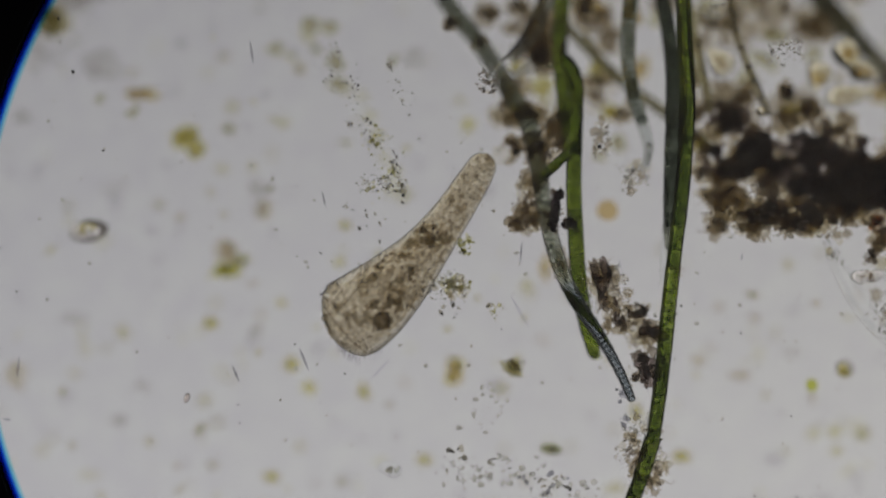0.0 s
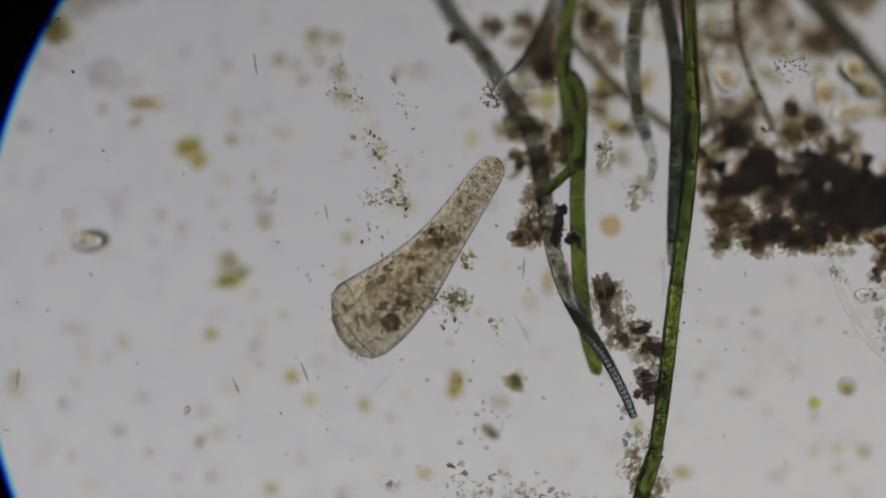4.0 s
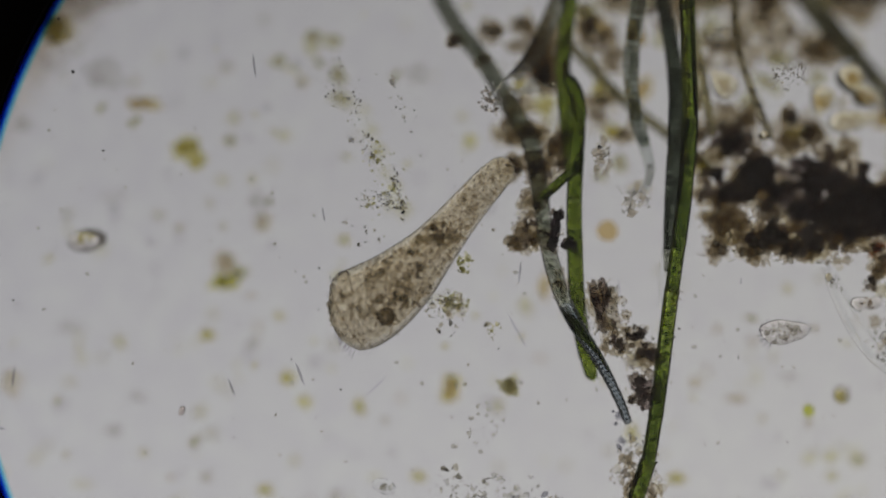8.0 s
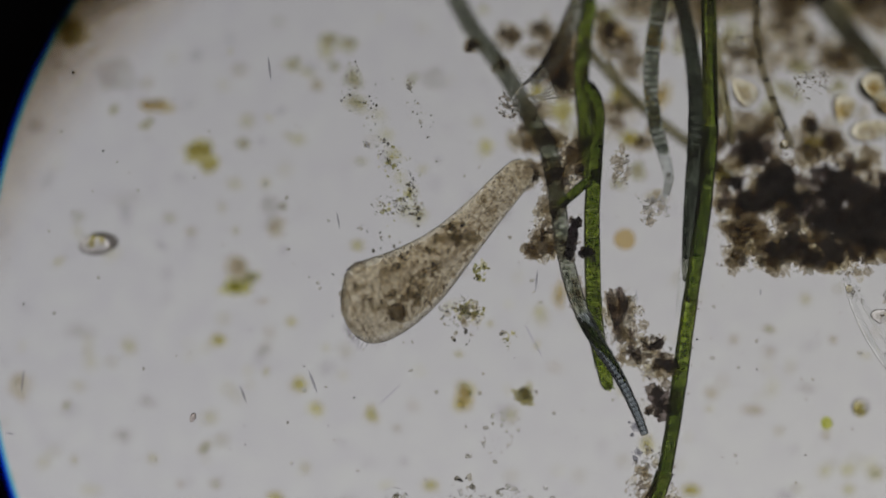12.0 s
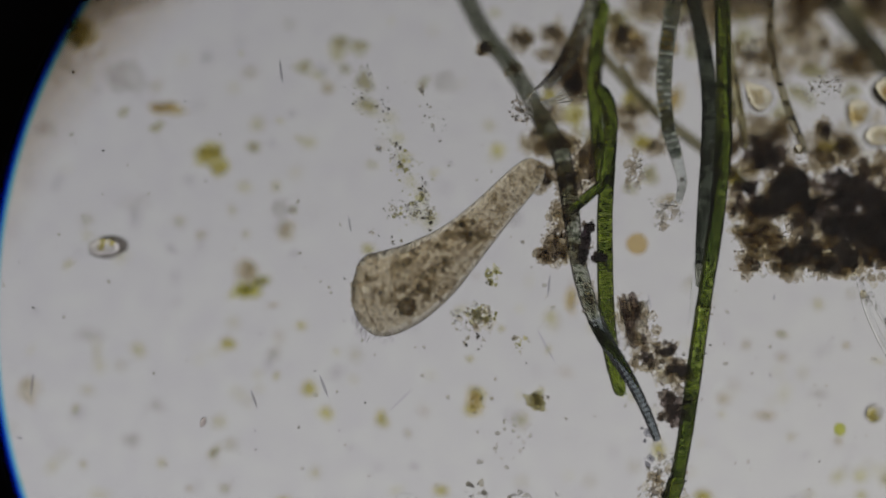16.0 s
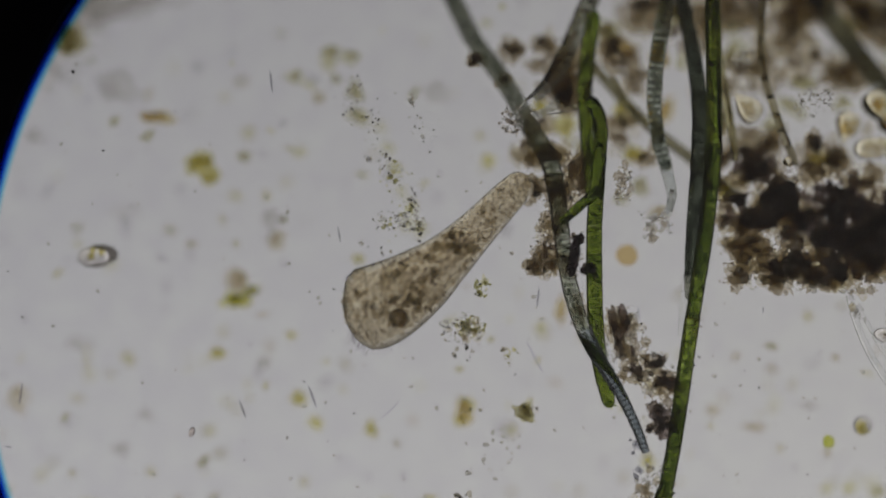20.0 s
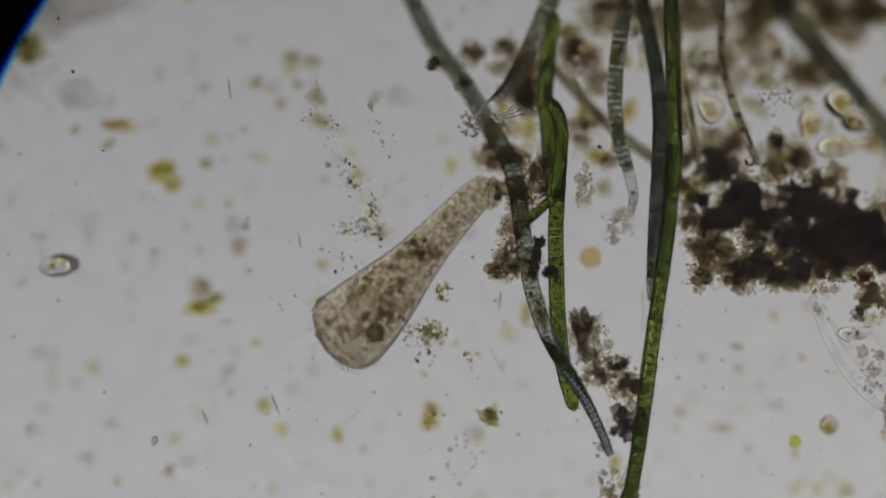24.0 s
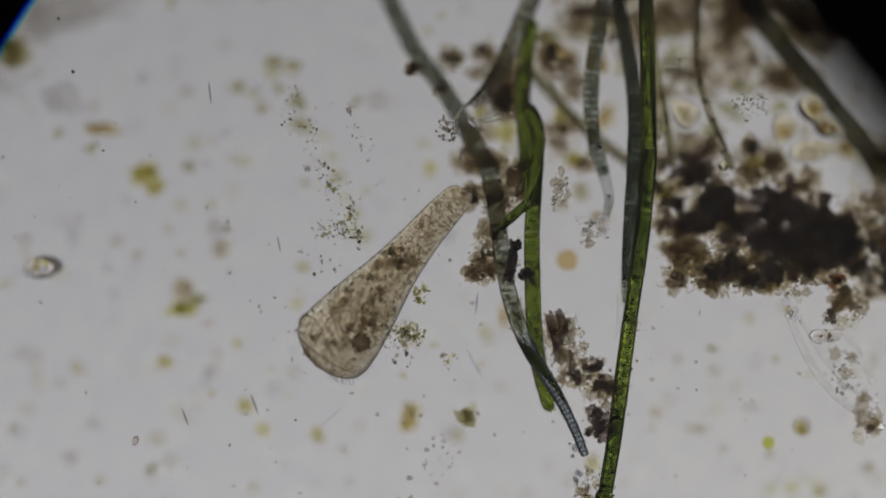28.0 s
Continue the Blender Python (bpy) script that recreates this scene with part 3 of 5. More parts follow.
thread("brown_thread", "thin brown jointed thread above the dark detritus", [(1300, -200, .32, 13), (1292, -70, .3, 13), (1294, 20, .26, 14), (1303, 60, .24, 14), (1319, 104, .22, 14), (1340, 155, .28, 14), (1362, 204, .3, 14)], 40, [(1.0, M_JOINT)], None, 0.9, 0.03, seed=12, septa=(0.1, 0.14, M_NODE, 1))
rod("stalk", "pale thin stalk of a round cell", [(1212, -60, .36, 15), (1218, 10, .34, 16), (1229, 60, .33, 17), (1240, 110, .32, 16), (1250, 160, .3, 14), (1256, 200, .3, 12)], M_OLIVE, "stalk")
rod("clear_fibre", "long colourless curved fibre", [(1462, 425, .1, 12), (1480, 480, .08, 12), (1515, 545, .06, 13), (1562, 598, .05, 13), (1640, 648, .05, 12)], M_CLEAR_FIBRE, "fibre")
rod("clear_fibre", "long colourless curved fibre", [(1478, 440, .12, 8), (1520, 510, .12, 8), (1575, 575, .12, 8), (1630, 602, .12, 8)], M_CLEAR_FIBRE, "fibre")
rod("clear_fibre", "long colourless curved fibre", [(1530, 450, .14, 10), (1580, 500, .14, 10), (1620, 570, .14, 10)], M_CLEAR_FIBRE, "fibre")


# ---- detritus ----
M_SOOT = stain("soot_mass", (0.33, 0.29, 0.275), (0.60, 0.545, 0.51), 55.0, single=0.1, solid=0.08, solid_colour=(0.46, 0.41, 0.40))
FLAKES = {"soot_lump": lump_set("soot_lump", M_SOOT, 7, ICO3, 0.45, 0.5), "flake": lump_set("flake", M_BROWN, 7, ICO3, 0.45, 0.5), "dark_flake": lump_set("dark_flake", M_DARK, 7, ICO3, 0.45, 0.5), "black_lump": lump_set("black_lump", M_CORE, 7, ICO3, 0.45, 0.45), "rust_lump": lump_set("rust_lump", M_RUST), "coal_lump": lump_set("coal_lump", M_COAL, rough=0.3)}


def clump(name, label, x, y, z, rx, ry, layers, seed, crumbs=0, crumb=3.0, category="detritus", depth=0.3, bright=0):
    """A flock: lumps as parts, and fine crumbs between them. layers: lump kind, count, size, spread, fill power."""
    rng = np.random.default_rng(seed)
    if y < 215 and x > 850:
        z *= 1.9
    base = thing(name, W(x, y, -0.6 * z), label, category, "flocks of detritus")
    for kind, n, size, out, power in layers:
        q = spread(rng, n, rx * out / 1000, ry * out / 1000, 0.01 + depth * min(rx, ry) / 1000, power, 0.4, seed * 1.37)
        for p in q:
            ob = new(kind, FLAKES[kind][rng.integers(7)])
            ob.parent = base
            s = rng.uniform(0.5, 1.35) * size / 1000
            turn = Euler((rng.normal(0, .5), rng.normal(0, .5), rng.uniform(0, 6.28))).to_matrix().to_4x4()
            ob.matrix_basis = Matrix.Translation((p[0], -p[1], p[2])) @ turn @ Matrix.Diagonal((s, s * rng.uniform(.5, 1), s * rng.uniform(.35, .7), 1))
    if crumbs:
        q = np.array(spread(rng, crumbs, rx * 1.12 / 1000, ry * 1.12 / 1000, 0.01 + 0.3 * min(rx, ry) / 1000, 0.5, 0.45, seed * 1.37))
        q[:, 1] *= -1
        ob = part("grit", grain_mesh("grit", q, rng.uniform(0.4, 1.3, crumbs) * crumb / 1000, rng, 0.25, (0.3, 0.9)), M_CRUMB, base)
        ob["kind"] = "stuff"
    if bright:
        q = np.array(spread(rng, bright, rx * 1.15 / 1000, ry * 1.15 / 1000, 0.02, 0.45, 0.45, seed * 1.37))
        q[:, 1] *= -1
        ob = part("bright_grit", grain_mesh("bright_grit", q, rng.uniform(0.4, 1.3, bright) * 2.8 / 1000, rng, 0.2, (0.4, 1.0)), M_BRIGHT, base)
        ob["kind"] = "stuff"
    return base


def flock(x, y, rx, ry, n=40, z=0.1, seed=0, dark=0.3, size=6.0, label="brown flock of detritus"):
    m = max(4, int(n * 0.7))
    layers = [("flake", m, size * 1.75, 0.97, 0.5)]
    if dark:
        layers.append(("dark_flake", max(2, int(m * dark * 0.6)), size * 1.1, 0.72, 0.7))
    return clump("detritus_flock", label, x, y, z, rx, ry, layers, seed or int(x * 7 + y * 13) % 9973, int(n * 1.8), size * 0.5, bright=int(n * 1.3) if z < 0.13 else 0)


def heap(x, y, rx, ry, n, z=0.12, seed=1, label="dense black-brown heap of detritus", black=0.25):
    return clump("detritus_heap", label, x, y, z, rx, ry,
                 [("black_lump", int(n * black), 12.0, 0.80, 0.5), ("dark_flake", int(n * .52), 10.5, 0.98, 0.5), ("flake", int(n * 1.0), 13.0, 1.14, 0.42)], seed, int(n * 2.4), 3.4, depth=0.9, bright=int(n * 0.3))


def core(x, y, rx, ry, n, size, z, seed, label="black solid lump within the detritus"):
    """The dense middle of a heap, through which no light comes."""
    return clump("detritus_core", label, x, y, z, rx, ry, [("soot_lump", n, size, 0.86, 0.55), ("black_lump", n, size * 0.8, 1.05, 0.45)], seed, depth=0.9)


core(1440, 306, 74, 54, 52, 14, .36, 901)
core(1432, 242, 50, 14, 9, 12, .34, 902)
core(1476, 346, 38, 24, 14, 13, .32, 903)
core(1336, 266, 32, 24, 18, 13, .32, 904)
core(1296, 300, 46, 11, 14, 11, .28, 905)
core(1268, 264, 15, 14, 7, 9, .3, 907)
core(1290, 216, 34, 18, 8, 12, .36, 908, "dark brown lump within the detritus")
core(1514, 296, 28, 46, 17, 13, .32, 910)
core(1560, 322, 30, 40, 18, 14, .34, 911, "dark brown lump within the detritus")
core(1398, 166, 7, 12, 3, 9, .24, 909, "small dark lump above the detritus")
heap(1450, 305, 90, 68, 80, .30, 11, black=0.22)
heap(1500, 350, 44, 36, 40, .16, 12)
heap(1335, 268, 44, 38, 30, .28, 13)
heap(1290, 298, 50, 20, 20, .26, 14)
heap(1400, 385, 70, 20, 56, .05, 15, black=0.12)
heap(1290, 200, 40, 36, 24, .36, 16, "dark brown heap of detritus with ragged edges", black=0.2)
heap(1555, 320, 44, 54, 40, .34, 17, "dark brown heap of detritus with ragged edges", black=0.12)
# next heap is made up: its dark lumps imitate the upper right corner's shading
heap(1682, -112, 120, 115, 170, .5, 18, "large blurred black mass standing in for corner shading")
flock(1298, 222, 38, 26, 24, .3, 211, .15, 7)
flock(1350, 300, 50, 26, 20, .26, 212, .05, 7)
flock(1400, 216, 44, 20, 30, .3, 213, .2, 7)
flock(1256, 250, 18, 36, 16, .28, 214, .1, 7)
flock(1480, 222, 40, 18, 22, .34, 215, .15, 8)
flock(1375, 372, 84, 34, 100, .06, 22, .25, 7)
flock(1280, 345, 36, 26, 44, .2, 23, .15, 8)
flock(1318, 160, 18, 30, 26, .34, 24, .25, 9)
flock(1268, 172, 22, 26, 24, .3, 241, .5, 8)
flock(1420, 182, 56, 24, 44, .3, 25, .2, 8)
flock(1470, 385, 70, 28, 70, .06, 27, .35, 6)
flock(1270, 395, 25, 22, 24, .15, 28, .1, 7)
flock(1330, 385, 30, 26, 40, .02, 29, .3, 5)
flock(1390, 160, 12, 16, 12, .15, 30, .8, 6)
flock(1360, 10, 80, 35, 40, .35, 31, .08, 10)
flock(1270, 45, 30, 36, 26, .3, 32, .1, 8)
flock(1450, 40, 45, 30, 30, .4, 33, .1, 9)
flock(1500, -60, 100, 45, 64, .55, 34, .35, 13)
flock(1400, -90, 90, 50, 56, .5, 341, .35, 12)
flock(1180, -20, 50, 35, 26, .3, 35, .1, 9)
flock(1170, -75, 70, 45, 40, .35, 351, .2, 10)
flock(1270, -70, 70, 50, 44, .4, 352, .2, 11)
flock(1080, -60, 40, 50, 40, .35, 353, .3, 9)
flock(1350, -50, 60, 40, 34, .4, 354, .2, 11)
flock(1612, 285, 44, 40, 40, .35, 355, .3, 10)
flock(1645, 190, 60, 70, 50, .45, 356, .4, 11)
heap(1645, 365, 70, 62, 80, .32, 357, "dark brown heap of detritus with ragged edges")
flock(1570, 440, 30, 25, 30, .1, 358, .2, 6)
flock(1035, 15, 24, 45, 40, .2, 36, .6, 7)
flock(1075, 50, 30, 55, 36, .35, 37, .1, 8)
flock(955, 85, 34, 52, 100, .25, 38, .15, 8)
flock(865, 22, 28, 18, 26, .25, 39, .6, 6)
flock(800, 42, 18, 9, 14, .2, 40, 1.2, 6, "dark grain cluster on a blue-grey thread")
flock(915, 20, 20, 35, 20, .3, 41, .2, 8)
flock(898, 188, 24, 24, 14, .18, 42, .05, 6)
flock(930, 200, 34, 28, 40, .16, 43, .05, 7)
flock(885, 205, 22, 20, 10, .24, 431, 0, 8, "olive-brown flock of detritus")
flock(905, 262, 20, 28, 14, .2, 432, .05, 7, "olive-brown flock of detritus")
flock(985, 215, 20, 30, 24, .2, 433, .1, 7, "olive-brown flock of detritus")
flock(968, 225, 18, 26, 18, .1, 44, .1, 5)
flock(962, 275, 28, 36, 34, .1, 45, .1, 6)
flock(944, 258, 24, 32, 26, .12, 451, .05, 6)
flock(990, 248, 14, 30, 26, .12, 452, .4, 5)
flock(950, 320, 14, 26, 20, .07, 453, .15, 5)
flock(916, 266, 12, 9, 10, .05, 46, 2.0, 5, "small black grain cluster")
flock(930, 335, 14, 34, 24, .06, 47, .15, 5)
flock(935, 385, 36, 26, 70, .03, 48, .3, 5)
flock(1062, 245, 14, 26, 18, .06, 49, .15, 4)
flock(1120, 315, 26, 28, 8, .02, 50, 0, 4)
flock(1155, 590, 18, 14, 26, .03, 51, .6, 5)
flock(1106, 553, 46, 38, 60, .02, 52, .10, 5, "brown flock of detritus with black grains")
flock(1128, 600, 22, 18, 24, .08, 53, .1, 6)
flock(1125, 790, 26, 45, 60, .01, 54, .3, 4)
flock(1165, 825, 16, 22, 24, .02, 55, .4, 4)
flock(1150, 855, 26, 18, 26, .02, 56, .3, 4)
flock(850, 75, 16, 12, 14, .2, 571, .5, 5)
flock(905, 150, 22, 20, 16, .15, 572, .1, 5)
flock(945, 200, 18, 16, 14, .14, 573, .1, 5)
flock(990, 470, 12, 26, 14, .03, 574, .2, 4)
flock(1196, 480, 14, 20, 12, .02, 575, .2, 3)
flock(1172, 655, 10, 20, 12, .02, 576, .3, 3)
flock(1225, 150, 12, 26, 10, .1, 577, .2, 4)
flock(1100, 195, 20, 22, 18, .2, 578, .2, 5)
flock(1220, 245, 22, 20, 18, .2, 579, .4, 6)
for k, (x, y, rx, ry, n, z) in enumerate(((1055, 150, 22, 40, 36, .3), (965, 40, 22, 36, 30, .3), (1230, 90, 18, 60, 36, .32), (1000, 190, 16, 22, 18, .25),
                                          (1230, 200, 16, 40, 26, .25),
                                          (1240, 300, 18, 40, 24, .24), (1320, 40, 40, 50, 40, .4), (1420, 40, 60, 30, 40, .4))):
    flock(x, y, rx, ry, n, z, 600 + k, .15, 6.5, "loose yellow-brown flock among the threads")
flock(1560, 395, 22, 40, 30, .15, 57, .3, 7)
flock(1570, 534, 20, 32, 9, .2, 58, 0, 5.0, "faint brown flock among colourless fibres")
flock(1612, 630, 22, 36, 20, .12, 582, .1, 6)


def black_bit(label, x, y, length, width, tilt, seed, z=0.0, black=0.1, slivers=0):
    """A dark splinter or block of plant matter with a crumbly outline."""
    rng = np.random.default_rng(seed)
    base = thing("black_fragment", W(x, y, z), label, "plant fragment", "dark fragments")
    n = max(3, int(length / width * 2.6))
    if black > 0.8:
        steps = np.linspace(-0.5, 0.5, 14)
        V, F = tube([(k * length / 1000, rng.normal(0, width / 26000), 0) for k in steps],
                    [width / 2000 * min(1, 0.35 + 5 * (0.5 - abs(k)) * min(1, length / width / 3)) * rng.uniform(.86, 1.1) for k in steps], 9)
        part("splinter", mesh_of("splinter", V, F, False), M_COAL, base)
    for i in range(2 if black > 0.8 else 0 if slivers else n):
        kind = "coal_lump" if black > 0.8 else "black_lump" if rng.uniform() < black else "dark_flake"
        ob = new(kind, FLAKES[kind][rng.integers(7)])
        ob.parent = base
        s = rng.uniform(0.26, 0.46) * width / 1000
        ob.matrix_basis = pose((i / (n - 1) - 0.5) * length / 1000 * 0.85, rng.normal(0, width / 4500), rng.normal(0, width / 6000), rng.uniform(0, 360), 0, rng.uniform(0, 360)) @ Matrix.Diagonal((s, s, s, 1))
    for i in range(n + 3):
        ob = new("flake" if slivers else "dark_flake", FLAKES["flake" if slivers else "dark_flake"][rng.integers(7)])
        ob.parent = base
        s = rng.uniform(0.16, 0.34) * width / 1000
        ob.matrix_basis = pose(rng.uniform(-0.5, 0.5) * length / 1000, rng.normal(0, width / 2600), 0, rng.uniform(0, 360), 0, rng.uniform(0, 360)) @ Matrix.Diagonal((s, s, s, 1))
    for i in range(slivers):
        kind = ("black_lump", "flake", "dark_flake", "flake", "flake")[i % 5]
        ob = new("sliver", FLAKES[kind][rng.integers(7)])
        ob.parent = base
        s = rng.uniform(0.1, 0.24) * length / 1000
        ob.matrix_basis = pose(rng.uniform(-0.36, 0.36) * length / 1000, rng.uniform(-.42, .42) * width / 1000, rng.uniform(0, .01), 0, 0, rng.normal(0, 12)) @ Matrix.Diagonal((s, s * rng.uniform(.22, .5), s * .25, 1))
    m = n * 9 + slivers * 5
    q = [(rng.uniform(-0.55, 0.55) * length / 1000, rng.normal(0, width / 2400), rng.uniform(0, .012)) for _ in range(m)]
    part("bright_grit", grain_mesh("bright_grit", q, rng.uniform(0.5, 1.4, m) * 2.4 / 1000, rng, 0.2, (0.4, 1.0)), M_BRIGHT, base)["kind"] = "stuff"
    base.rotation_euler = (0, 0, radians(-tilt))
    return base


black_bit("black splinter lying across a blue-grey thread", 982, 374, 74, 18, 98, 61, black=0.9)
black_bit("black square crumb stuck to a green thread", 1010, 396, 24, 17, 5, 62, black=0.9)
black_bit("dark angular plant fragment with ragged edge", 1066, 506, 88, 46, 82, 63, black=0.0, slivers=20)
black_bit("black crumb inside a brown flock", 1128, 556, 30, 18, -10, 64, black=0.7)
black_bit("dark crumb inside a brown flock", 1098, 572, 26, 16, 20, 65)
black_bit("black round crumb beside a green thread", 1141, 652, 54, 32, 78, 66, black=0.75)
black_bit("black small crumb beside a green thread", 1134, 668, 24, 16, 10, 67)
black_bit("small dark crumb near colourless fibres", 1545, 455, 22, 14, 70, 68)
flock(1082, 505, 16, 40, 36, .02, 69, .2, 4)
black_bit("brown crumb joining a flock to a green thread", 1156, 588, 44, 20, 25, 691, black=0.2)
clump("rust_grain", "small rust-red grain at the edge of detritus", 1553, 388, .1, 16, 24, [("rust_lump", 9, 8, 1, .6)], 70, category="grain")


# ---- round cells ----
def oval(name, label, x, y, rx, ry, tilt, z, material, category="cyst", core=None, seed=0, wobble=1.0):
    """A slightly uneven egg-shaped cell, with a core where one shows."""
    rng = np.random.default_rng(seed or int(x + y))
    base = thing(name, W(x, y, -abs(z) * 0.75), label, category)
    v, f = ICO3
    w = v * (1 + 0.10 * wobble * np.sin(v @ rng.normal(0, 1.6, 3) + rng.uniform(0, 6)) + 0.05 * wobble * np.sin(v @ rng.normal(0, 3, 3)))[:, None] * np.array([rx, ry, min(rx, ry)]) / 1000
    part("wall", mesh_of("wall", w, f), material, base)
    if core:
        material2, n, size = core
        q = [(a * 0.55, b * 0.55, c) for a, b, c in spread(rng, n, rx / 1000, ry / 1000, min(rx, ry) / 3000)]
        part("content", grain_mesh("content", q, rng.uniform(0.5, 1.2, n) * size / 1000, rng), material2, base)["kind"] = "stuff"
    base.rotation_euler = (0, 0, radians(-tilt))
    return base


oval("orange_cyst", "smooth round orange cyst, out of focus", 1075, 370, 20, 20, 0, .35, M_ORANGE, wobble=0.25)
oval("capsule", "clear capsule with a bright middle and dark outline", 157, 408, 35, 20, -4, -.3, jelly("capsule_wall", (.86, .84, .82), (.95, .935, .92), 1.12, 30.0), core=(M_YELLOW, 4, 8))
def bell(label, x, y, length, width, tilt, z, seed, content=M_OCHRE):
    """A pear-shaped bell animalcule: a thick clear wall that narrows to its stalk, ochre food inside."""
    rng = np.random.default_rng(seed)
    base = thing("bell_cell", W(x, y, -0.6 * z), label, "cell", "bell-shaped cells")
    for name, k, material in (("halo", 1.28, M_HALO), ("wall", 1.0, M_BELL)):
        prof = [(-.62, .03), (-.52, .16), (-.36, .46), (-.16, .80), (.05, .98), (.22, 1.0), (.36, .86), (.45, .58), (.49, .28), (.5, .04)]
        V, F = tube([((a * k) * length / 1000, 0, 0) for a, r in prof], [r * k * width / 2000 for a, r in prof], 20)
        part(name, mesh_of(name, V, F), material, base)
    q = [(a + .06 * length / 1000, b, c) for a, b, c in spread(rng, 16, length / 3600, width / 3600, width / 6000)]
    part("content", grain_mesh("content", q, rng.uniform(.6, 1.2, 16) * width / 6500, rng, .2), content, base, "ochre food in the cell's middle")["kind"] = "stuff"
    base.rotation_euler = (0, 0, radians(-tilt))
    return base


bell("cream-coloured pear-shaped cell on a thin stalk", 1274, 106, 58, 46, 45, .34, 1, M_TAN)
bell("cream-coloured bell-shaped cell above the detritus", 1449, 132, 54, 46, -75, .46, 2)
bell("cream-coloured bell cell of a loose cluster", 1500, 96, 62, 50, -120, .46, 3)
bell("cream-coloured bell cell of a loose cluster", 1528, 124, 56, 40, 200, .46, 4)
bell("long cream-coloured trumpet cell of a loose cluster", 1504, 166, 92, 38, 172, .42, 5, M_TAN)
oval("pale_cell", "small bright round cell on the detritus", 1348, 197, 9, 9, 0, .1, M_CYST, "cell")
oval("ringed_cyst", "round cyst with a dark ring and yellow middle", 1495, 650, 17, 17, 0, -.3, jelly("cyst_ring", (.78, .77, .76), (.9, .88, .86), 1.06, 30.0), core=(M_YELLOW, 9, 9), wobble=0.3)
oval("green_cell", "small round bright yellow-green cell", 1437, 680, 11, 12, 0, -.25, stain("lime_cell", (0.74, 0.77, 0.24), (0.88, 0.895, 0.5), 60.0), "cell", wobble=0.5)
oval("clear_cell", "flat colourless oval cell shell", 1536, 489, 24, 13, -5, .02, M_SHELL, "cell shell", (M_CRUMB, 16, 4), wobble=2.2)
oval("seed_cell", "tiny oval ring-shaped cell", 331, 705, 5, 9, 20, 0, jelly("seed_wall", (.82, .77, .74), (.92, .88, .86), 1.12, 30.0), "cell")
oval("glass_chip", "colourless angular chip lying in the drop", 695, 830, 20, 12, 10, .02, M_FILM, "chip", (M_PALE, 6, 6), wobble=2.6)
oval("dark_cell", "small dark rounded cell beside fibres", 1468, 445, 6, 8, 0, .02, M_CYST, "cell", (M_SPECK, 3, 4))


# ---- blurred flocks that hang below and above the sharp plane ----
def litter(label, x, y, rx, ry, n, size, seed, material=None, z=0.0):
    rng = np.random.default_rng(seed)
    q = np.array(spread(rng, n, rx / 1000, ry / 1000, 0.02, 0.6, 0.4, seed * 2.1))
    ob = new("litter", grain_mesh("litter", q, rng.uniform(0.4, 1.3, n) ** 1.5 * size / 1000, rng, *((0.12, (0.5, 1.0), ICO2) if material is M_PALE else (0.3, (0.3, 0.8), ICO1, False) if material is M_CRYSTAL else (0.25, (0.3, 0.9), ICO1))))
    ob.data.materials.append(material or M_SPECK)
    ob.location = W(x, y, z)
    return tagged(ob, label, "litter", kind="stuff")


HAZE = {k: (lump_set("drifting_flock", m, 5, ICO3, 0.6, 0.3), lump_set("core", m, 5, ICO2, 0.6))
        for k, m in (("y", M_YELLOW), ("o", M_OCHRE), ("g", M_GREY), ("b", M_TAN), ("f", M_FAINT), ("m", M_MOSS), ("k", M_DRAB))}
HAZE_WORDS = {"k": "small olive-drab flock adrift, out of focus", "y": "small yellow-green flock adrift, out of focus", "o": "small ochre flock adrift, out of focus",
              "g": "faint pale grey flock, or painted shade by the field's edge, out of focus", "m": "moss-green ragged flock adrift in the drop", "f": "faint yellowish flock adrift, out of focus", "b": "small tan-brown flock adrift, out of focus"}


def haze(x, y, rx, ry, tone="y", z=-0.42, tilt=0.0, dense=2):
    """A soft translucent flock with denser cores."""
    rng = np.random.default_rng(int(x * 3 + y * 11) % 9973)
    outer, inner = HAZE[tone]
    base = new("drifting_flock", outer[rng.integers(5)])
    s = Vector((rx, ry, min(rx, ry) * 0.7)) * 0.95 / 1000
    base.matrix_basis = Matrix.Translation(W(x, y, z)) @ pose(0, 0, 0, 0, 0, -tilt) @ Matrix.Diagonal((*s, 1))
    for i in range(dense):
        ob = new("core", inner[rng.integers(5)])
        ob.parent = base
        k = rng.uniform(0.35, 0.6)
        ob.matrix_basis = Matrix.Translation((rng.normal(0, .3 + .04 * dense), rng.normal(0, .3 + .06 * dense), rng.normal(0, .2))) @ pose(0, 0, 0, 0, 0, rng.uniform(0, 360)) @ Matrix.Diagonal((k, k, k, 1))
    return tagged(base, HAZE_WORDS[tone], "flock", "drifting flocks")


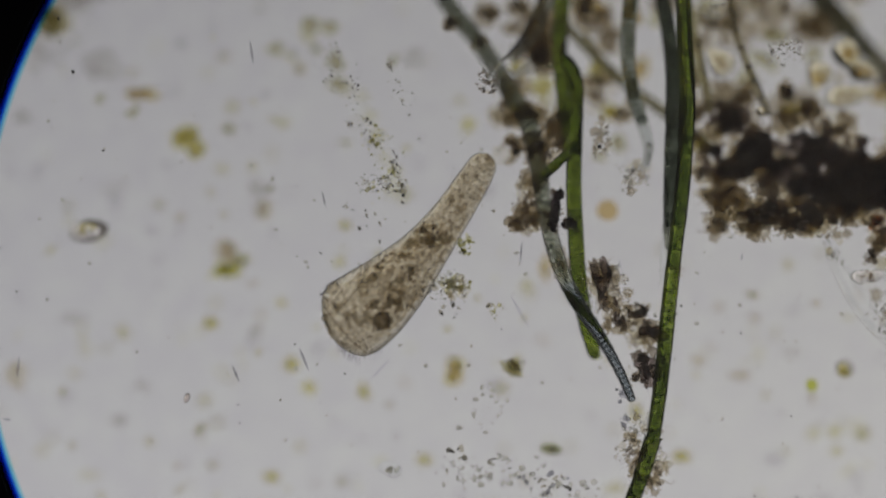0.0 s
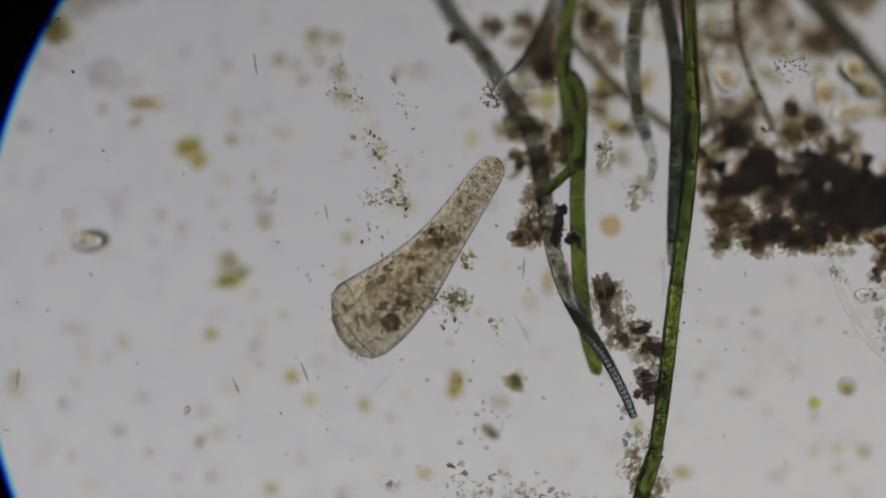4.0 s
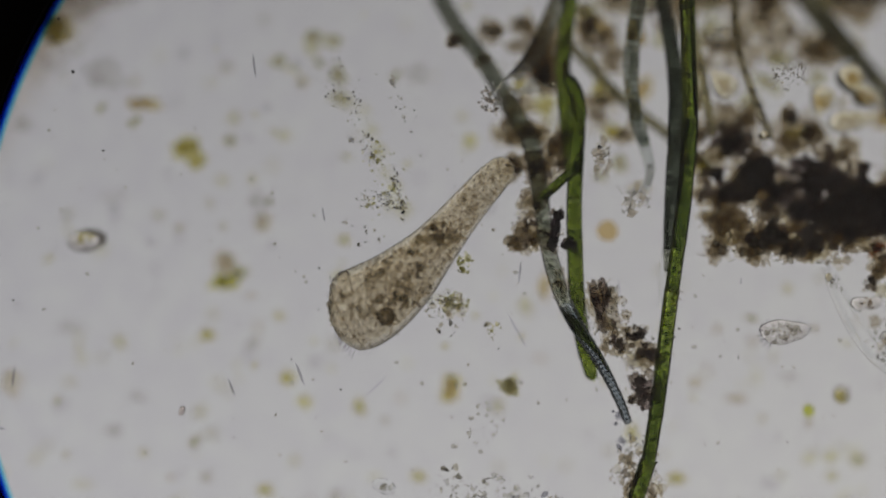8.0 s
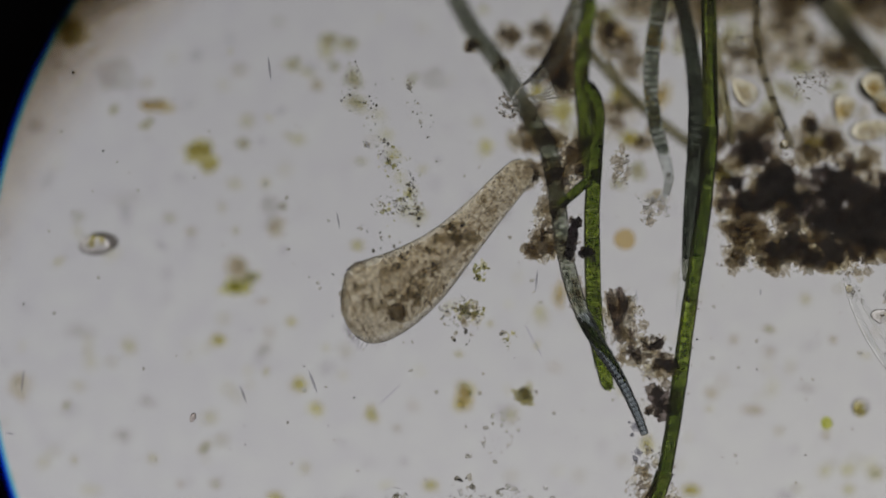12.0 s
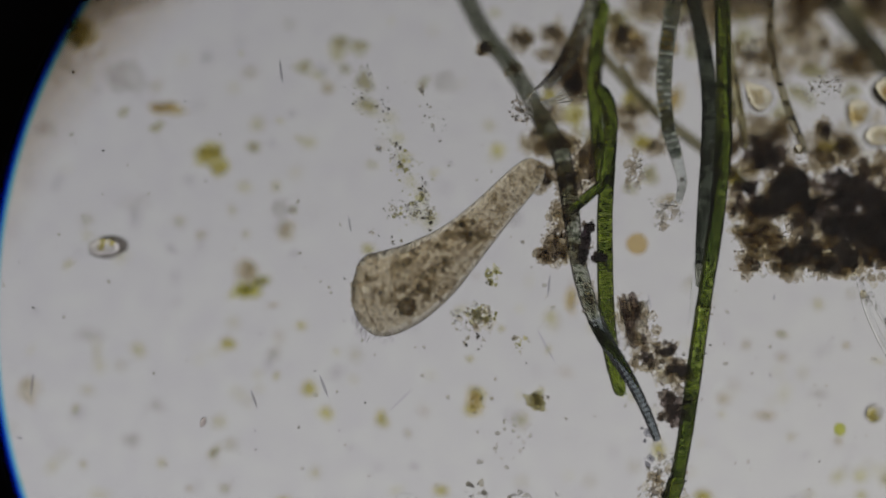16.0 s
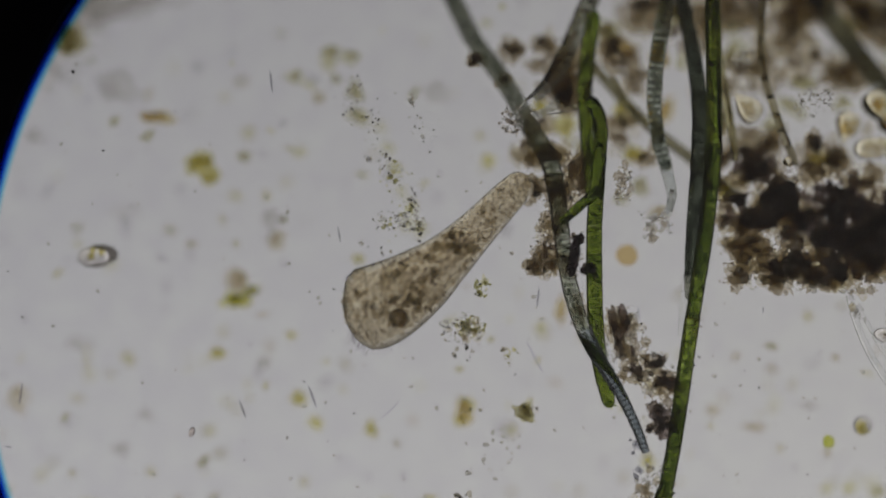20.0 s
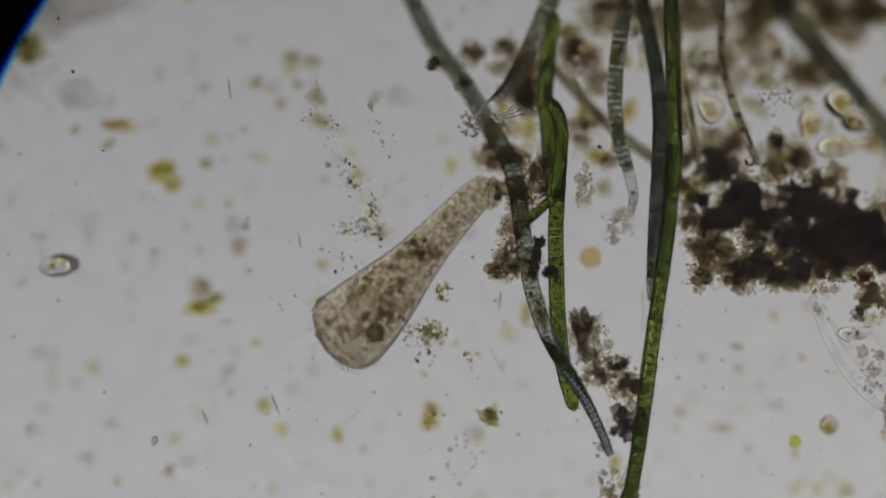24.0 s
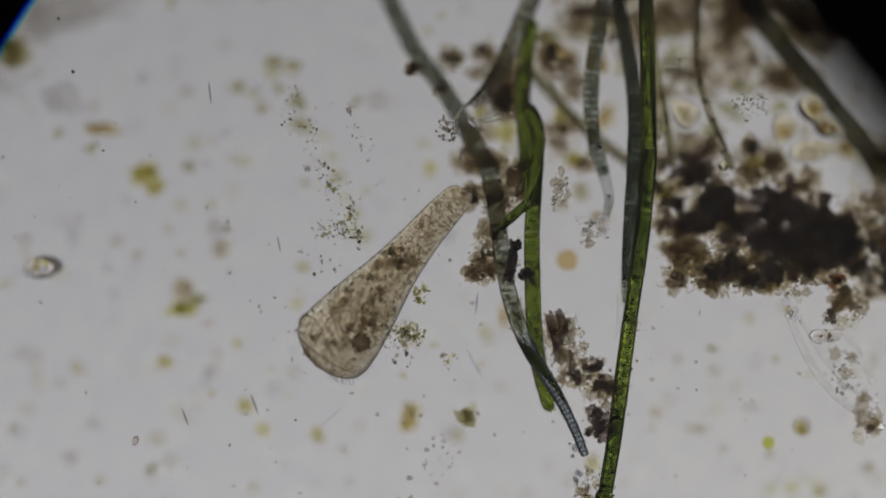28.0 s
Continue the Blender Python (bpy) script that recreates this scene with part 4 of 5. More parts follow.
for x, y, rx, ry, tone in ((252, 163, 26, 11, "o"), (333, 247, 24, 20, "y"), (320, 238, 18, 12, "y"), (400, 440, 18, 22, "b"), (372, 568, 12, 11, "y"),
                           (485, 83, 15, 12, "k"), (549, 36, 15, 11, "k"), (581, 46, 17, 14, "k"), (594, 145, 16, 13, "k"), (592, 105, 13, 15, "k"), (530, 118, 11, 11, "b"), (405, 224, 11, 10, "k"), (100, 30, 22, 24, "k")):
    haze(x, y, rx, ry, tone)
for x, y, rx, ry, tone in ((465, 370, 12, 16, "b"), (455, 330, 14, 20, "g"), (90, 30, 24, 28, "b"), (30, 660, 20, 26, "b"), (515, 642, 13, 14, "y"), (545, 682, 13, 11, "y"),
                           (643, 690, 9, 12, "y"), (804, 655, 12, 22, "o"), (812, 640, 11, 11, "y"), (796, 668, 9, 12, "y"), (830, 215, 12, 12, "y"), (498, 532, 8, 8, "y"), (735, 100, 18, 20, "g")):
    haze(x, y, rx, ry, tone)
for x, y, rx, ry, tone in ((1237, 635, 12, 11, "b"), (1310, 660, 20, 8, "b"), (1478, 760, 12, 13, "f"), (1525, 765, 12, 12, "k"), (1400, 620, 18, 10, "g"),
                           (1480, 795, 11, 9, "f"), (1205, 805, 16, 10, "y"), (1080, 195, 18, 14, "y"), (960, 150, 18, 22, "y"), (965, 470, 9, 24, "o"), (1125, 725, 8, 14, "y")):
    haze(x, y, rx, ry, tone)
for x, y, rx, ry, tone in ((180, 110, 30, 30, "g"), (40, 205, 18, 16, "g"), (200, 330, 26, 16, "g"), (130, 560, 24, 14, "g"), (250, 680, 14, 10, "g"), (455, 580, 10, 10, "g"),
                           (600, 460, 10, 9, "y"), (610, 395, 10, 8, "y"), (480, 840, 12, 10, "y"), (210, 740, 16, 12, "g"), (750, 810, 12, 10, "y"), (560, 850, 12, 10, "g")):
    haze(x, y, rx, ry, tone)
haze(396, 476, 24, 11, "m", -.42, -12, 6)
haze(424, 460, 17, 9, "m", -.44, -28, 4)
haze(397, 440, 20, 20, "b", -.5, 60, 2)
haze(88, 38, 20, 30, "k", -.42, -20, 3)
haze(905, 650, 18, 13, "k", -.12, 30, 6)
litter("olive grains of a flock in open water", 908, 648, 20, 15, 60, 3.2, 110, M_CRUMB, -.1)
haze(908, 645, 13, 10, "k", -.2, 0, 4)

for x, y, rx, ry, tone in ((1055, 120, 13, 20, "y"), (1118, 20, 14, 18, "o"), (1236, 130, 12, 22, "k"), (1000, 235, 10, 16, "y"), (1322, 130, 16, 16, "k"), (1400, 190, 18, 12, "y"), (1370, 60, 20, 14, "k"),
                           (1085, 205, 16, 12, "b"), (1130, 295, 18, 14, "b"), (1095, 250, 12, 18, "k"), (930, 150, 14, 20, "b"), (1060, 275, 11, 9, "k"), (1160, 30, 12, 20, "k"), (1240, 250, 12, 18, "y"), (915, 120, 12, 14, "y"), (1440, 95, 16, 14, "k")):
    haze(x, y, rx, ry, tone, -.36)

# faint smudges everywhere, and grey lumps imitating the shade by the field's edge
rng = np.random.default_rng(404)
SMUDGE_WORDS = {"f": "faint yellowish smudges adrift all through the drop", "g": "faint pale grey smudges adrift all through the drop"}
fields = {k: ([], []) for k in "fg"}


def smudge(x, y, rx, ry, tone, z):
    """Adds one soft lump to the field of its tone."""
    V, F = fields[tone]
    v, f = ICO2
    seed = Vector(rng.uniform(0, 50, 3))
    d = np.array([1 + 0.8 * noise.noise(Vector(p) * 1.6 + seed) + 0.4 * noise.noise(Vector(p) * 4 + seed) for p in v])[:, None]
    w = v * d * np.array([rx, ry, min(rx, ry) * 0.7]) / 1000
    F.append(f + sum(len(q) for q in V))
    V.append(w @ np.array(Matrix.Rotation(rng.uniform(0, 6.28), 3, "Z")).T + np.array(W(x, y, z)))


for i in range(110):
    x, y = rng.uniform(-60, 1640), rng.uniform(-110, 930)
    if not (900 < x < 1568 and y < 450):
        smudge(x, y, rng.uniform(8, 20), rng.uniform(6, 14), "gf"[rng.integers(2)], rng.uniform(-.58, -.42))
for i in range(330):
    x, y = rng.uniform(-60, 1640), rng.uniform(-110, 930)
    if not (880 < x < 1568 and y < 430):
        tone, rx, ry, z = "fkfgbfkg"[rng.integers(8)], rng.uniform(5, 13), rng.uniform(3, 8), rng.uniform(-.62, -.3)
        if tone in "kb":
            haze(x, y, rx, ry, tone, z, rng.uniform(0, 180), 1)
        else:
            smudge(x, y, rx, ry, tone, z)
for tone, (V, F) in fields.items():
    ob = new("smudges", mesh_of("smudges", np.concatenate(V), np.concatenate(F)))
    ob.data.materials.append(M_SMUDGE[tone])
    tagged(ob, SMUDGE_WORDS[tone], "smudge", kind="stuff")
for i in range(32):
    x, y = rng.uniform(930, 1640), rng.uniform(-120, 190)
    haze(x, y, rng.uniform(14, 34), rng.uniform(10, 24), "bkbkob"[rng.integers(6)], rng.uniform(-.6, -.42), rng.uniform(0, 180), 2)
# four large grey lumps that paint the dim corner inside the field stop
for x, y, rx, ry in ((150, -40, 120, 60), (60, 60, 40, 70), (210, -70, 150, 50), (110, 0, 70, 60)):
    haze(x, y, rx, ry, "g", -.52, -20, 2)


# ---- fine litter in the sharp plane ----
for k, (x, y, rx, ry, n, size) in enumerate(((664, 254, 20, 16, 34, 2.3), (698, 292, 9, 26, 50, 2.5), (690, 330, 34, 16, 80, 2.4), (712, 345, 10, 12, 16, 3.4), (650, 326, 16, 20, 30, 2.2), (590, 110, 28, 60, 46, 2.2),
                                                    (632, 170, 26, 40, 36, 2.2), (690, 118, 8, 18, 16, 3.0), (712, 165, 24, 36, 26, 2.2), (660, 395, 22, 40, 12, 2.8), (640, 220, 16, 20, 16, 2.6))):
    litter("sprinkle of fine dark angular grains in open water", x, y, rx, ry, n, size, 801 + k)
for x, y, r in ((612, 365, 4), (720, 392, 4.5), (638, 468, 4), (871, 373, 4), (503, 194, 5), (487, 407, 4), (868, 541, 5), (835, 612, 5), (740, 246, 3), (791, 270, 3), (816, 253, 3), (242, 624, 3.4), (183, 265, 3), (622, 220, 5)):
    litter("dark speck lying by itself in the drop", x, y, r, r * .6, 3, r * .7, int(x + y))
for x, y in ((652, 250), (668, 235), (690, 300), (705, 330), (660, 330)):
    litter("olive flakes among dark grains", x, y, 16, 12, 12, 4.2, int(x * 3 + y), M_YGRAIN)
for x, y in ((640, 165), (655, 200), (668, 235), (680, 275), (700, 300), (716, 340), (690, 330), (610, 150)):
    haze(x, y, 12, 10, "f", -.5, x % 90, 1)
flock(796, 508, 30, 22, 16, -.02, 85, 0, 4.5, "greenish granular flock beside the ciliate")
litter("greenish granular litter beside the ciliate", 802, 506, 28, 20, 70, 4.2, 185, M_YGRAIN, -.02)
litter("pale grains beside the ciliate", 792, 508, 34, 26, 60, 4.0, 186, M_CRYSTAL)
litter("dark granular litter beside the ciliate", 792, 510, 34, 24, 26, 3.2, 86)
litter("dark granular litter beside the ciliate", 800, 548, 22, 16, 14, 3.4, 861)
litter("small olive flock beside the ciliate", 823, 431, 12, 18, 40, 4.2, 862, M_YGRAIN)
litter("dark grains of an olive flock", 818, 436, 8, 14, 10, 3.2, 864)
litter("small olive flock in open water", 878, 547, 14, 11, 26, 3.4, 863, M_YGRAIN)
litter("sprinkle of pale grains near the drop's bottom", 850, 840, 90, 34, 46, 4.6, 88, M_PALE)
litter("dark grains near the drop's bottom", 800, 805, 30, 14, 10, 6.0, 89)
litter("dark grains near the drop's bottom", 990, 860, 45, 18, 16, 7.0, 90)
litter("pale grains below the ciliate", 860, 720, 50, 60, 36, 3.6, 91, M_PALE)
litter("larger pale grains near the drop's bottom", 870, 835, 110, 34, 40, 5.0, 101, M_CRYSTAL)
litter("larger pale grains near the drop's bottom", 1010, 865, 60, 20, 20, 6.0, 102, M_PALE)
litter("olive grains in open water", 676, 285, 34, 75, 30, 2.7, 103, M_YGRAIN)
litter("pale grains at a frayed thread end", 1120, 312, 26, 28, 70, 4.2, 187, M_CRYSTAL)
litter("pale grains at a frayed thread end", 1064, 245, 16, 26, 34, 3.8, 1871, M_CRYSTAL)
litter("clear crystals at a frayed thread", 868, 142, 24, 24, 54, 4.4, 1872, M_CRYSTAL)
litter("clear crystals among dark grains", 690, 320, 34, 26, 30, 3.4, 1873, M_CRYSTAL)
litter("clear crystals on the detritus", 1365, 350, 22, 18, 50, 4.0, 1874, M_CRYSTAL)
litter("clear crystals on the detritus", 1345, 385, 30, 20, 60, 4.0, 1875, M_CRYSTAL)
litter("clear crystals along a dark fragment", 1086, 500, 12, 40, 60, 3.6, 1876, M_CRYSTAL)
litter("clear crystals round a brown flock", 1112, 560, 50, 36, 90, 3.6, 1877, M_CRYSTAL)
litter("clear crystals among colourless fibres", 1572, 560, 30, 50, 60, 4.2, 1879, M_CRYSTAL)
litter("clear crystals by a dark cell", 1478, 452, 18, 14, 14, 4.2, 1880, M_CRYSTAL)
litter("fine crystals above a thin thread", 1262, 20, 16, 22, 50, 3.2, 1878, M_CRYSTAL)
litter("pale and brown grains by a green thread", 1128, 775, 24, 60, 80, 4.2, 104, M_CRYSTAL)
litter("specks scattered through the drop", 560, 450, 540, 420, 90, 2.2, 92)
litter("specks scattered through the drop", 1330, 640, 260, 240, 46, 2.4, 93)
litter("pale specks scattered through the drop", 600, 480, 600, 440, 120, 3.2, 94, M_PALE)
litter("pale specks scattered through the drop", 1330, 650, 280, 240, 30, 3.4, 95, M_PALE)
litter("pale grains at the foot of the detritus", 1350, 395, 110, 30, 60, 5.0, 96, M_PALE)
litter("fine bright specks under a brown thread", 1392, 85, 42, 28, 110, 3.0, 97, M_CRYSTAL)
litter("grains under a blue-grey thread", 865, 150, 24, 30, 50, 4.0, 98, M_CRUMB)


litter("blue-grey grains below a thread's tip", 1097, 700, 10, 14, 9, 5.5, 871, M_DUSK)
litter("blue-grey grains below a thread's tip", 1108, 738, 12, 14, 8, 6.0, 872, M_DUSK)
litter("blue-grey grains near the drop's bottom", 965, 858, 50, 16, 14, 6.0, 873, M_DUSK)
litter("yellow grains of an ochre flock", 804, 655, 14, 24, 40, 3.6, 874, M_YGRAIN, -.12)


def needle(x, y, length, width, tilt, z=0.0):
    V, F = tube([(-length / 2000, 0, 0), (-length / 4000, 0, 0), (0, 0, 0), (length / 4000, 0, 0), (length / 2000, 0, 0)], [width * k / 2400 for k in (.2, .8, 1, .8, .2)], 8)
    ob = new("needle_diatom", mesh_of("needle_diatom", V, F))
    ob.data.materials.append(M_NEEDLE)
    ob.location = W(x, y, z)
    ob.rotation_euler = (0, 0, radians(-tilt))
    return tagged(ob, "thin grey needle-shaped diatom", "diatom", "needle diatoms")


for x, y, length, width, tilt in ((445, 92, 42, 5, 82), (573, 353, 30, 4, 78), (538, 636, 42, 6, 68), (417, 661, 34, 5, 68), (922, 448, 38, 5, 94), (32, 650, 40, 6, 95),
                                  (620, 220, 14, 7, 60), (1313, 455, 12, 4, 92), (13, 743, 14, 4, 10),):
    needle(x, y, length, width, tilt)


for x, y, length, width, tilt in ((920, 552, 64, 7, 60), (672, 655, 52, 4, -45), (1098, 470, 30, 4, 80)):
    needle(x, y, length, width, tilt, 0.0).data.materials[0] = M_FAINT_NEEDLE


# ---- specks on the eyepiece, which stay where they are while the drop drifts ----
def eyepiece_specks():
    made = []
    rng = np.random.default_rng(5)
    for x, y, r in ((129, 127, 3.2), (183, 267, 2.4), (103, 33, 3.0), (1061, 260, 4.0)):
        ob = new("dust_speck", grain_mesh("dust_speck", [(0, 0, 0)], [r / 1000], rng, 0.12, (0.7, 1.0), ICO2))
        ob.data.materials.append(M_BLACK)
        tagged(ob, "tiny black dust speck on the eyepiece", "dust", "dust specks")
        made.append((ob, x, y))
    return made


SPECKS = eyepiece_specks()

# ring added under the camera for corner vignetting, with its brown falloff as a stain
VIGNETTE = new("vignette_ring", disc("vignette_ring", 0.75, 0.93, -0.02, 0.02, 128))
VIGNETTE.data.materials.append(M_BLACK)
part("vignette_tint", disc("vignette_tint", 0.705, 0.755, -0.004, 0.004, 128, 1.75, 4.3), M_AMBER, VIGNETTE, "brown tint painted along one side of the corner shading")
tagged(VIGNETTE, "black ring added between lens and drop to darken the view's corners", "eyepiece", kind="structure")


# ---- the ciliate: a trumpet of narrow rings that bends as it swims ----
RINGS = 72
PROFILE = [(0, 5), (6, 18), (16, 24.5), (35, 28), (60, 30), (100, 32.5), (140, 36), (180, 41), (215, 47.5), (250, 56), (285, 63), (315, 69), (345, 73), (368, 74), (386, 67), (398, 54), (407, 37), (412, 20), (414, 4)]
LENGTH = 414.0


def girth(s):
    """Half the body's width at s micrometres from its tail, as a soft curve."""
    xs, rs = [p for p, _ in PROFILE], [r for _, r in PROFILE]
    return float(np.mean([np.interp(s + k, xs, rs) for k in ((-9, -5, 0, 5, 9) if 25 < s < 378 else (0,))]))


# times and the body's axis from tail to mouth end
AXES = [
    (0, ((864, 273), (836, 330), (785, 396), (739, 455), (697, 507), (655, 540), (582, 590))),
    (1, ((860, 282), (832, 340), (787, 398), (736, 469), (695, 523), (654, 557), (583, 603))),
    (3, ((870, 280), (842, 340), (806, 378), (742, 468), (699, 524), (657, 556), (592, 598))),
    (6, ((882, 282), (842, 338), (800, 388), (738, 464), (690, 515), (645, 545), (580, 574))),
    (7, ((893, 285), (849, 340), (794, 397), (734, 464), (683, 513), (636, 539), (571, 562))),
    (8, ((903, 285), (856, 340), (790, 407), (739, 466), (689, 517), (644, 544), (584, 566))),
    (9, ((908, 285), (858, 339), (782, 417), (734, 468), (680, 517), (635, 542), (576, 561))),
    (10, ((913, 283), (860, 339), (793, 407), (745, 455), (690, 505), (643, 529), (581, 547))),
    (11, ((935, 286), (877, 350), (820, 408), (772, 455), (717, 505), (667, 527), (602, 546))),
    (14, ((957, 290), (892, 366), (843, 410), (794, 456), (740, 500), (690, 526), (625, 544))),
    (16, ((957, 288), (893, 356), (845, 402), (796, 448), (740, 493), (690, 518), (622, 531))),
    (17, ((960, 298), (895, 366), (847, 412), (792, 462), (738, 506), (685, 532), (628, 548))),
    (19, ((952, 308), (913, 350), (864, 397), (810, 451), (754, 500), (699, 530), (630, 556))),
    (20, ((935, 312), (896, 354), (847, 401), (793, 455), (737, 504), (680, 535), (610, 562))),
    (21, ((889, 314), (848, 358), (799, 405), (745, 459), (692, 508), (642, 541), (576, 574))),
    (24, ((869, 320), (814, 378), (770, 424), (731, 466), (692, 509), (644, 562), (574, 618))),
    (25, ((877, 322), (822, 383), (772, 434), (723, 488), (685, 537), (651, 581), (598, 640))),
    (28, ((824, 336), (776, 387), (729, 440), (678, 502), (643, 547), (607, 590), (558, 647))),
]


def axis_at(t, points):
    """The axis at t seconds as a soft line in the world."""
    P = np.array([tuple(seen_at(t, x, y, 0.0)) for x, y in points])
    s = np.concatenate([[0], np.cumsum(np.linalg.norm(np.diff(P, axis=0), axis=1))])
    q = np.linspace(0, s[-1], 400)
    return np.column_stack([np.polyval(np.polyfit(s, P[:, c], 3), q) for c in range(3)])


def resample(line, n):
    s = np.concatenate([[0], np.cumsum(np.linalg.norm(np.diff(line, axis=0), axis=1))])
    q = np.linspace(0, s[-1], n)
    return np.column_stack([np.interp(q, s, line[:, c]) for c in range(3)])


LINES = [(t, resample(axis_at(t, pts), RINGS + 1)) for t, pts in AXES]
STRETCH = max(np.linalg.norm(np.diff(line, axis=0), axis=1).sum() for t, line in LINES) / (LENGTH / 1000) * 1.01


def mean_bend(i):
    """How much the axis turns per metre at ring i, on the average of all times."""
    out = []
    for t, line in LINES:
        a, b = max(i - 6, 0), min(i + 7, RINGS)
        m = (a + b) // 2
        u, v = line[m] - line[a], line[b] - line[m]
        turn = math.atan2(u[0] * v[1] - u[1] * v[0], u[0] * v[0] + u[1] * v[1])
        out.append(turn / (np.linalg.norm(line[b] - line[a]) / 2))
    return float(np.mean(out))


def ring_mesh(i, sides=40, steps=2, share=1.0):
    """A ring of the skin, open at both ends, along x."""
    a, b = LENGTH * i / RINGS, LENGTH * (i + 1) / RINGS
    V, F = [], []
    bend = mean_bend(i)
    for k in range(steps + 1):
        s = a + (b - a) * k / steps
        r = girth(s) / 1000 * share
        for j in range(sides):
            w = 2 * math.pi * j / sides
            V.append(((s - (a + b) / 2) / 1000 * STRETCH * (1 - bend * r * math.cos(w)), r * math.cos(w), r * math.sin(w) * 0.8))
    for k in range(steps):
        for j in range(sides):
            F.append((k * sides + j, (k + 1) * sides + j, (k + 1) * sides + (j + 1) % sides, k * sides + (j + 1) % sides))
    F = [tuple(reversed(f)) for f in F]
    if i == 0:
        F.append(tuple(range(sides)))
    if i == RINGS - 1:
        F.append(tuple(reversed(range(steps * sides, (steps + 1) * sides))))
    me = mesh_of("body_ring", V, F)
    rest = me.attributes.new("rest", "FLOAT_VECTOR", "POINT")
    rest.data.foreach_set("vector", [c for x, y, z in V for c in (x + (a + b) / 2000, y, z)])
    return me


HOLES = ((212, .008, .021), (266, -.016, .017), (322, -.012, .013), (150, .004, .010))


def clear(s, y):
    """True where a vacuole leaves no room for food."""
    return any(math.hypot((s - a) / 1000, y - b) < c for a, b, c in HOLES)


PATCHES = lump_set("food_patch", M_PATCH)
VACUOLE = mesh_of("vacuole", *ICO3)


def ciliate():
    rng = np.random.default_rng(77)
    base = thing("ciliate", (0, 0, 0), "trumpet-shaped brownish translucent ciliate full of dark granules", "ciliate")
    rings = []
    for i in range(RINGS):
        s = LENGTH * (i + 0.5) / RINGS
        r = girth(s) / 1000
        ring = part("body_ring", ring_mesh(i), M_BODY, base)
        h = LENGTH / RINGS / 1000
        part("endoplasm", ring_mesh(i, 24, 1, 0.79), M_INNER, ring)
        # pale granules all along, brown food in the middle
        n = int(3 + r * 620)
        q = [(rng.uniform(-.6, .6) * h, *(np.array([math.cos(a), math.sin(a) * .7]) * r * .9 * u)) for a, u in zip(rng.uniform(0, 6.28, n), rng.uniform(0, 1, n) ** .6)]
        part("granules", grain_mesh("granules", q, rng.uniform(.5, 1.3, n) * 0.0024, rng, .25, (.5, 1)), M_GRAN, ring)["kind"] = "stuff"
        food = 0.2 + 1.9 * math.exp(-((s - 215) / 75) ** 2) + 0.5 * math.exp(-((s - 300) / 40) ** 2)
        # food lies in uneven clouds
        q = []
        for k in range(int(5 + food * r * 230)):
            y = max(-.8, min(.8, rng.normal(0, .42)))
            if not clear(s, y * r) and noise.noise((s / 26, y * r * 45, 3.3)) + 0.25 > rng.uniform(-.3, .7):
                q.append((rng.uniform(-.7, .7) * h, y * r, rng.uniform(-.4, .4) * r))
        if q:
            part("food_grains", grain_mesh("food_grains", q, rng.uniform(.4, 1.4, len(q)) * 0.0033, rng, .25, (.5, 1)), M_GRAN_DARK, ring)["kind"] = "stuff"
        for k in range(int(rng.poisson(0.5 + 2.6 * food * r * 14))):
            y = rng.uniform(-.7, .7)
            if clear(s, y * r) or noise.noise((s / 26, y * r * 45, 3.3)) < rng.uniform(-.3, .25):
                continue
            ob = part("food_patch", PATCHES[rng.integers(7)], M_PATCH, ring)
            w = rng.uniform(.003, .0105)
            ob.matrix_basis = pose(rng.uniform(-.5, .5) * h, y * r, rng.uniform(-.3, .3) * r, 0, 0, rng.uniform(0, 360)) @ Matrix.Diagonal((w, w * .7, w * .5, 1))
        n = int(rng.poisson(r * 45))
        if n:
            q = [(rng.uniform(-.5, .5) * h, rng.uniform(-.8, .8) * r, rng.uniform(-.4, .4) * r) for _ in range(n)]
            part("droplets", grain_mesh("droplets", q, rng.uniform(.5, 1.2, n) * 0.0026, rng, .05, (.9, 1.1), ICO2), M_DROPLET, ring)["kind"] = "stuff"
        for a, y, w in HOLES:
            if int(a / LENGTH * RINGS) == i:
                ob = part("vacuole", VACUOLE, M_VACUOLE, ring, "clear round vacuole")
                ob.matrix_basis = pose(0, y, .2 * r) @ Matrix.Diagonal((w, w, w, 1))
        if i == 57:
            q = [(x, y + .034, z + .01) for x, y, z in spread(rng, 130, .016, .016, .008, .42, .06)]
            part("food_ball", grain_mesh("food_ball", q, rng.uniform(.6, 1.2, 130) * .0030, rng), M_GRAN_DARK, ring, "round dark ball of food")["kind"] = "stuff"
            v, f = ICO2
            part("ball_wall", mesh_of("ball_wall", v * np.array([.0165, .0165, .012]) + np.array([0, .034, .01]), f), M_BALL, ring, "brown skin round a ball of food")
            q = [(x, y + .034, .03) for x, y, z in spread(rng, 9, .011, .011, .004, .6, .1)]
            part("droplets", grain_mesh("droplets", q, rng.uniform(.7, 1.3, 9) * .0028, rng, .05, (.9, 1.1), ICO2), M_DROPLET, ring)["kind"] = "stuff"
        if i == 66:
            loop = [(.001 + .009 * math.sin(a) - .007 * math.cos(a), .060 * math.cos(a), .047 * math.sin(a)) for a in np.linspace(0, 2 * math.pi, 49)]
            part("mouth_rim", mesh_of("mouth_rim", *tube(loop, [.0011] * 49, 8, False)), M_RIM, ring, "brownish rim round the mouth field")
            v, f = ICO2
            w = v * np.array([.013, .011, .010]) * (1 - 0.35 * v[:, :1]) + np.array([-.012, -.064, .0])
            part("lip", mesh_of("lip", w, f), M_GLASSY_LIP, ring, "small pale lip at the mouth's corner")
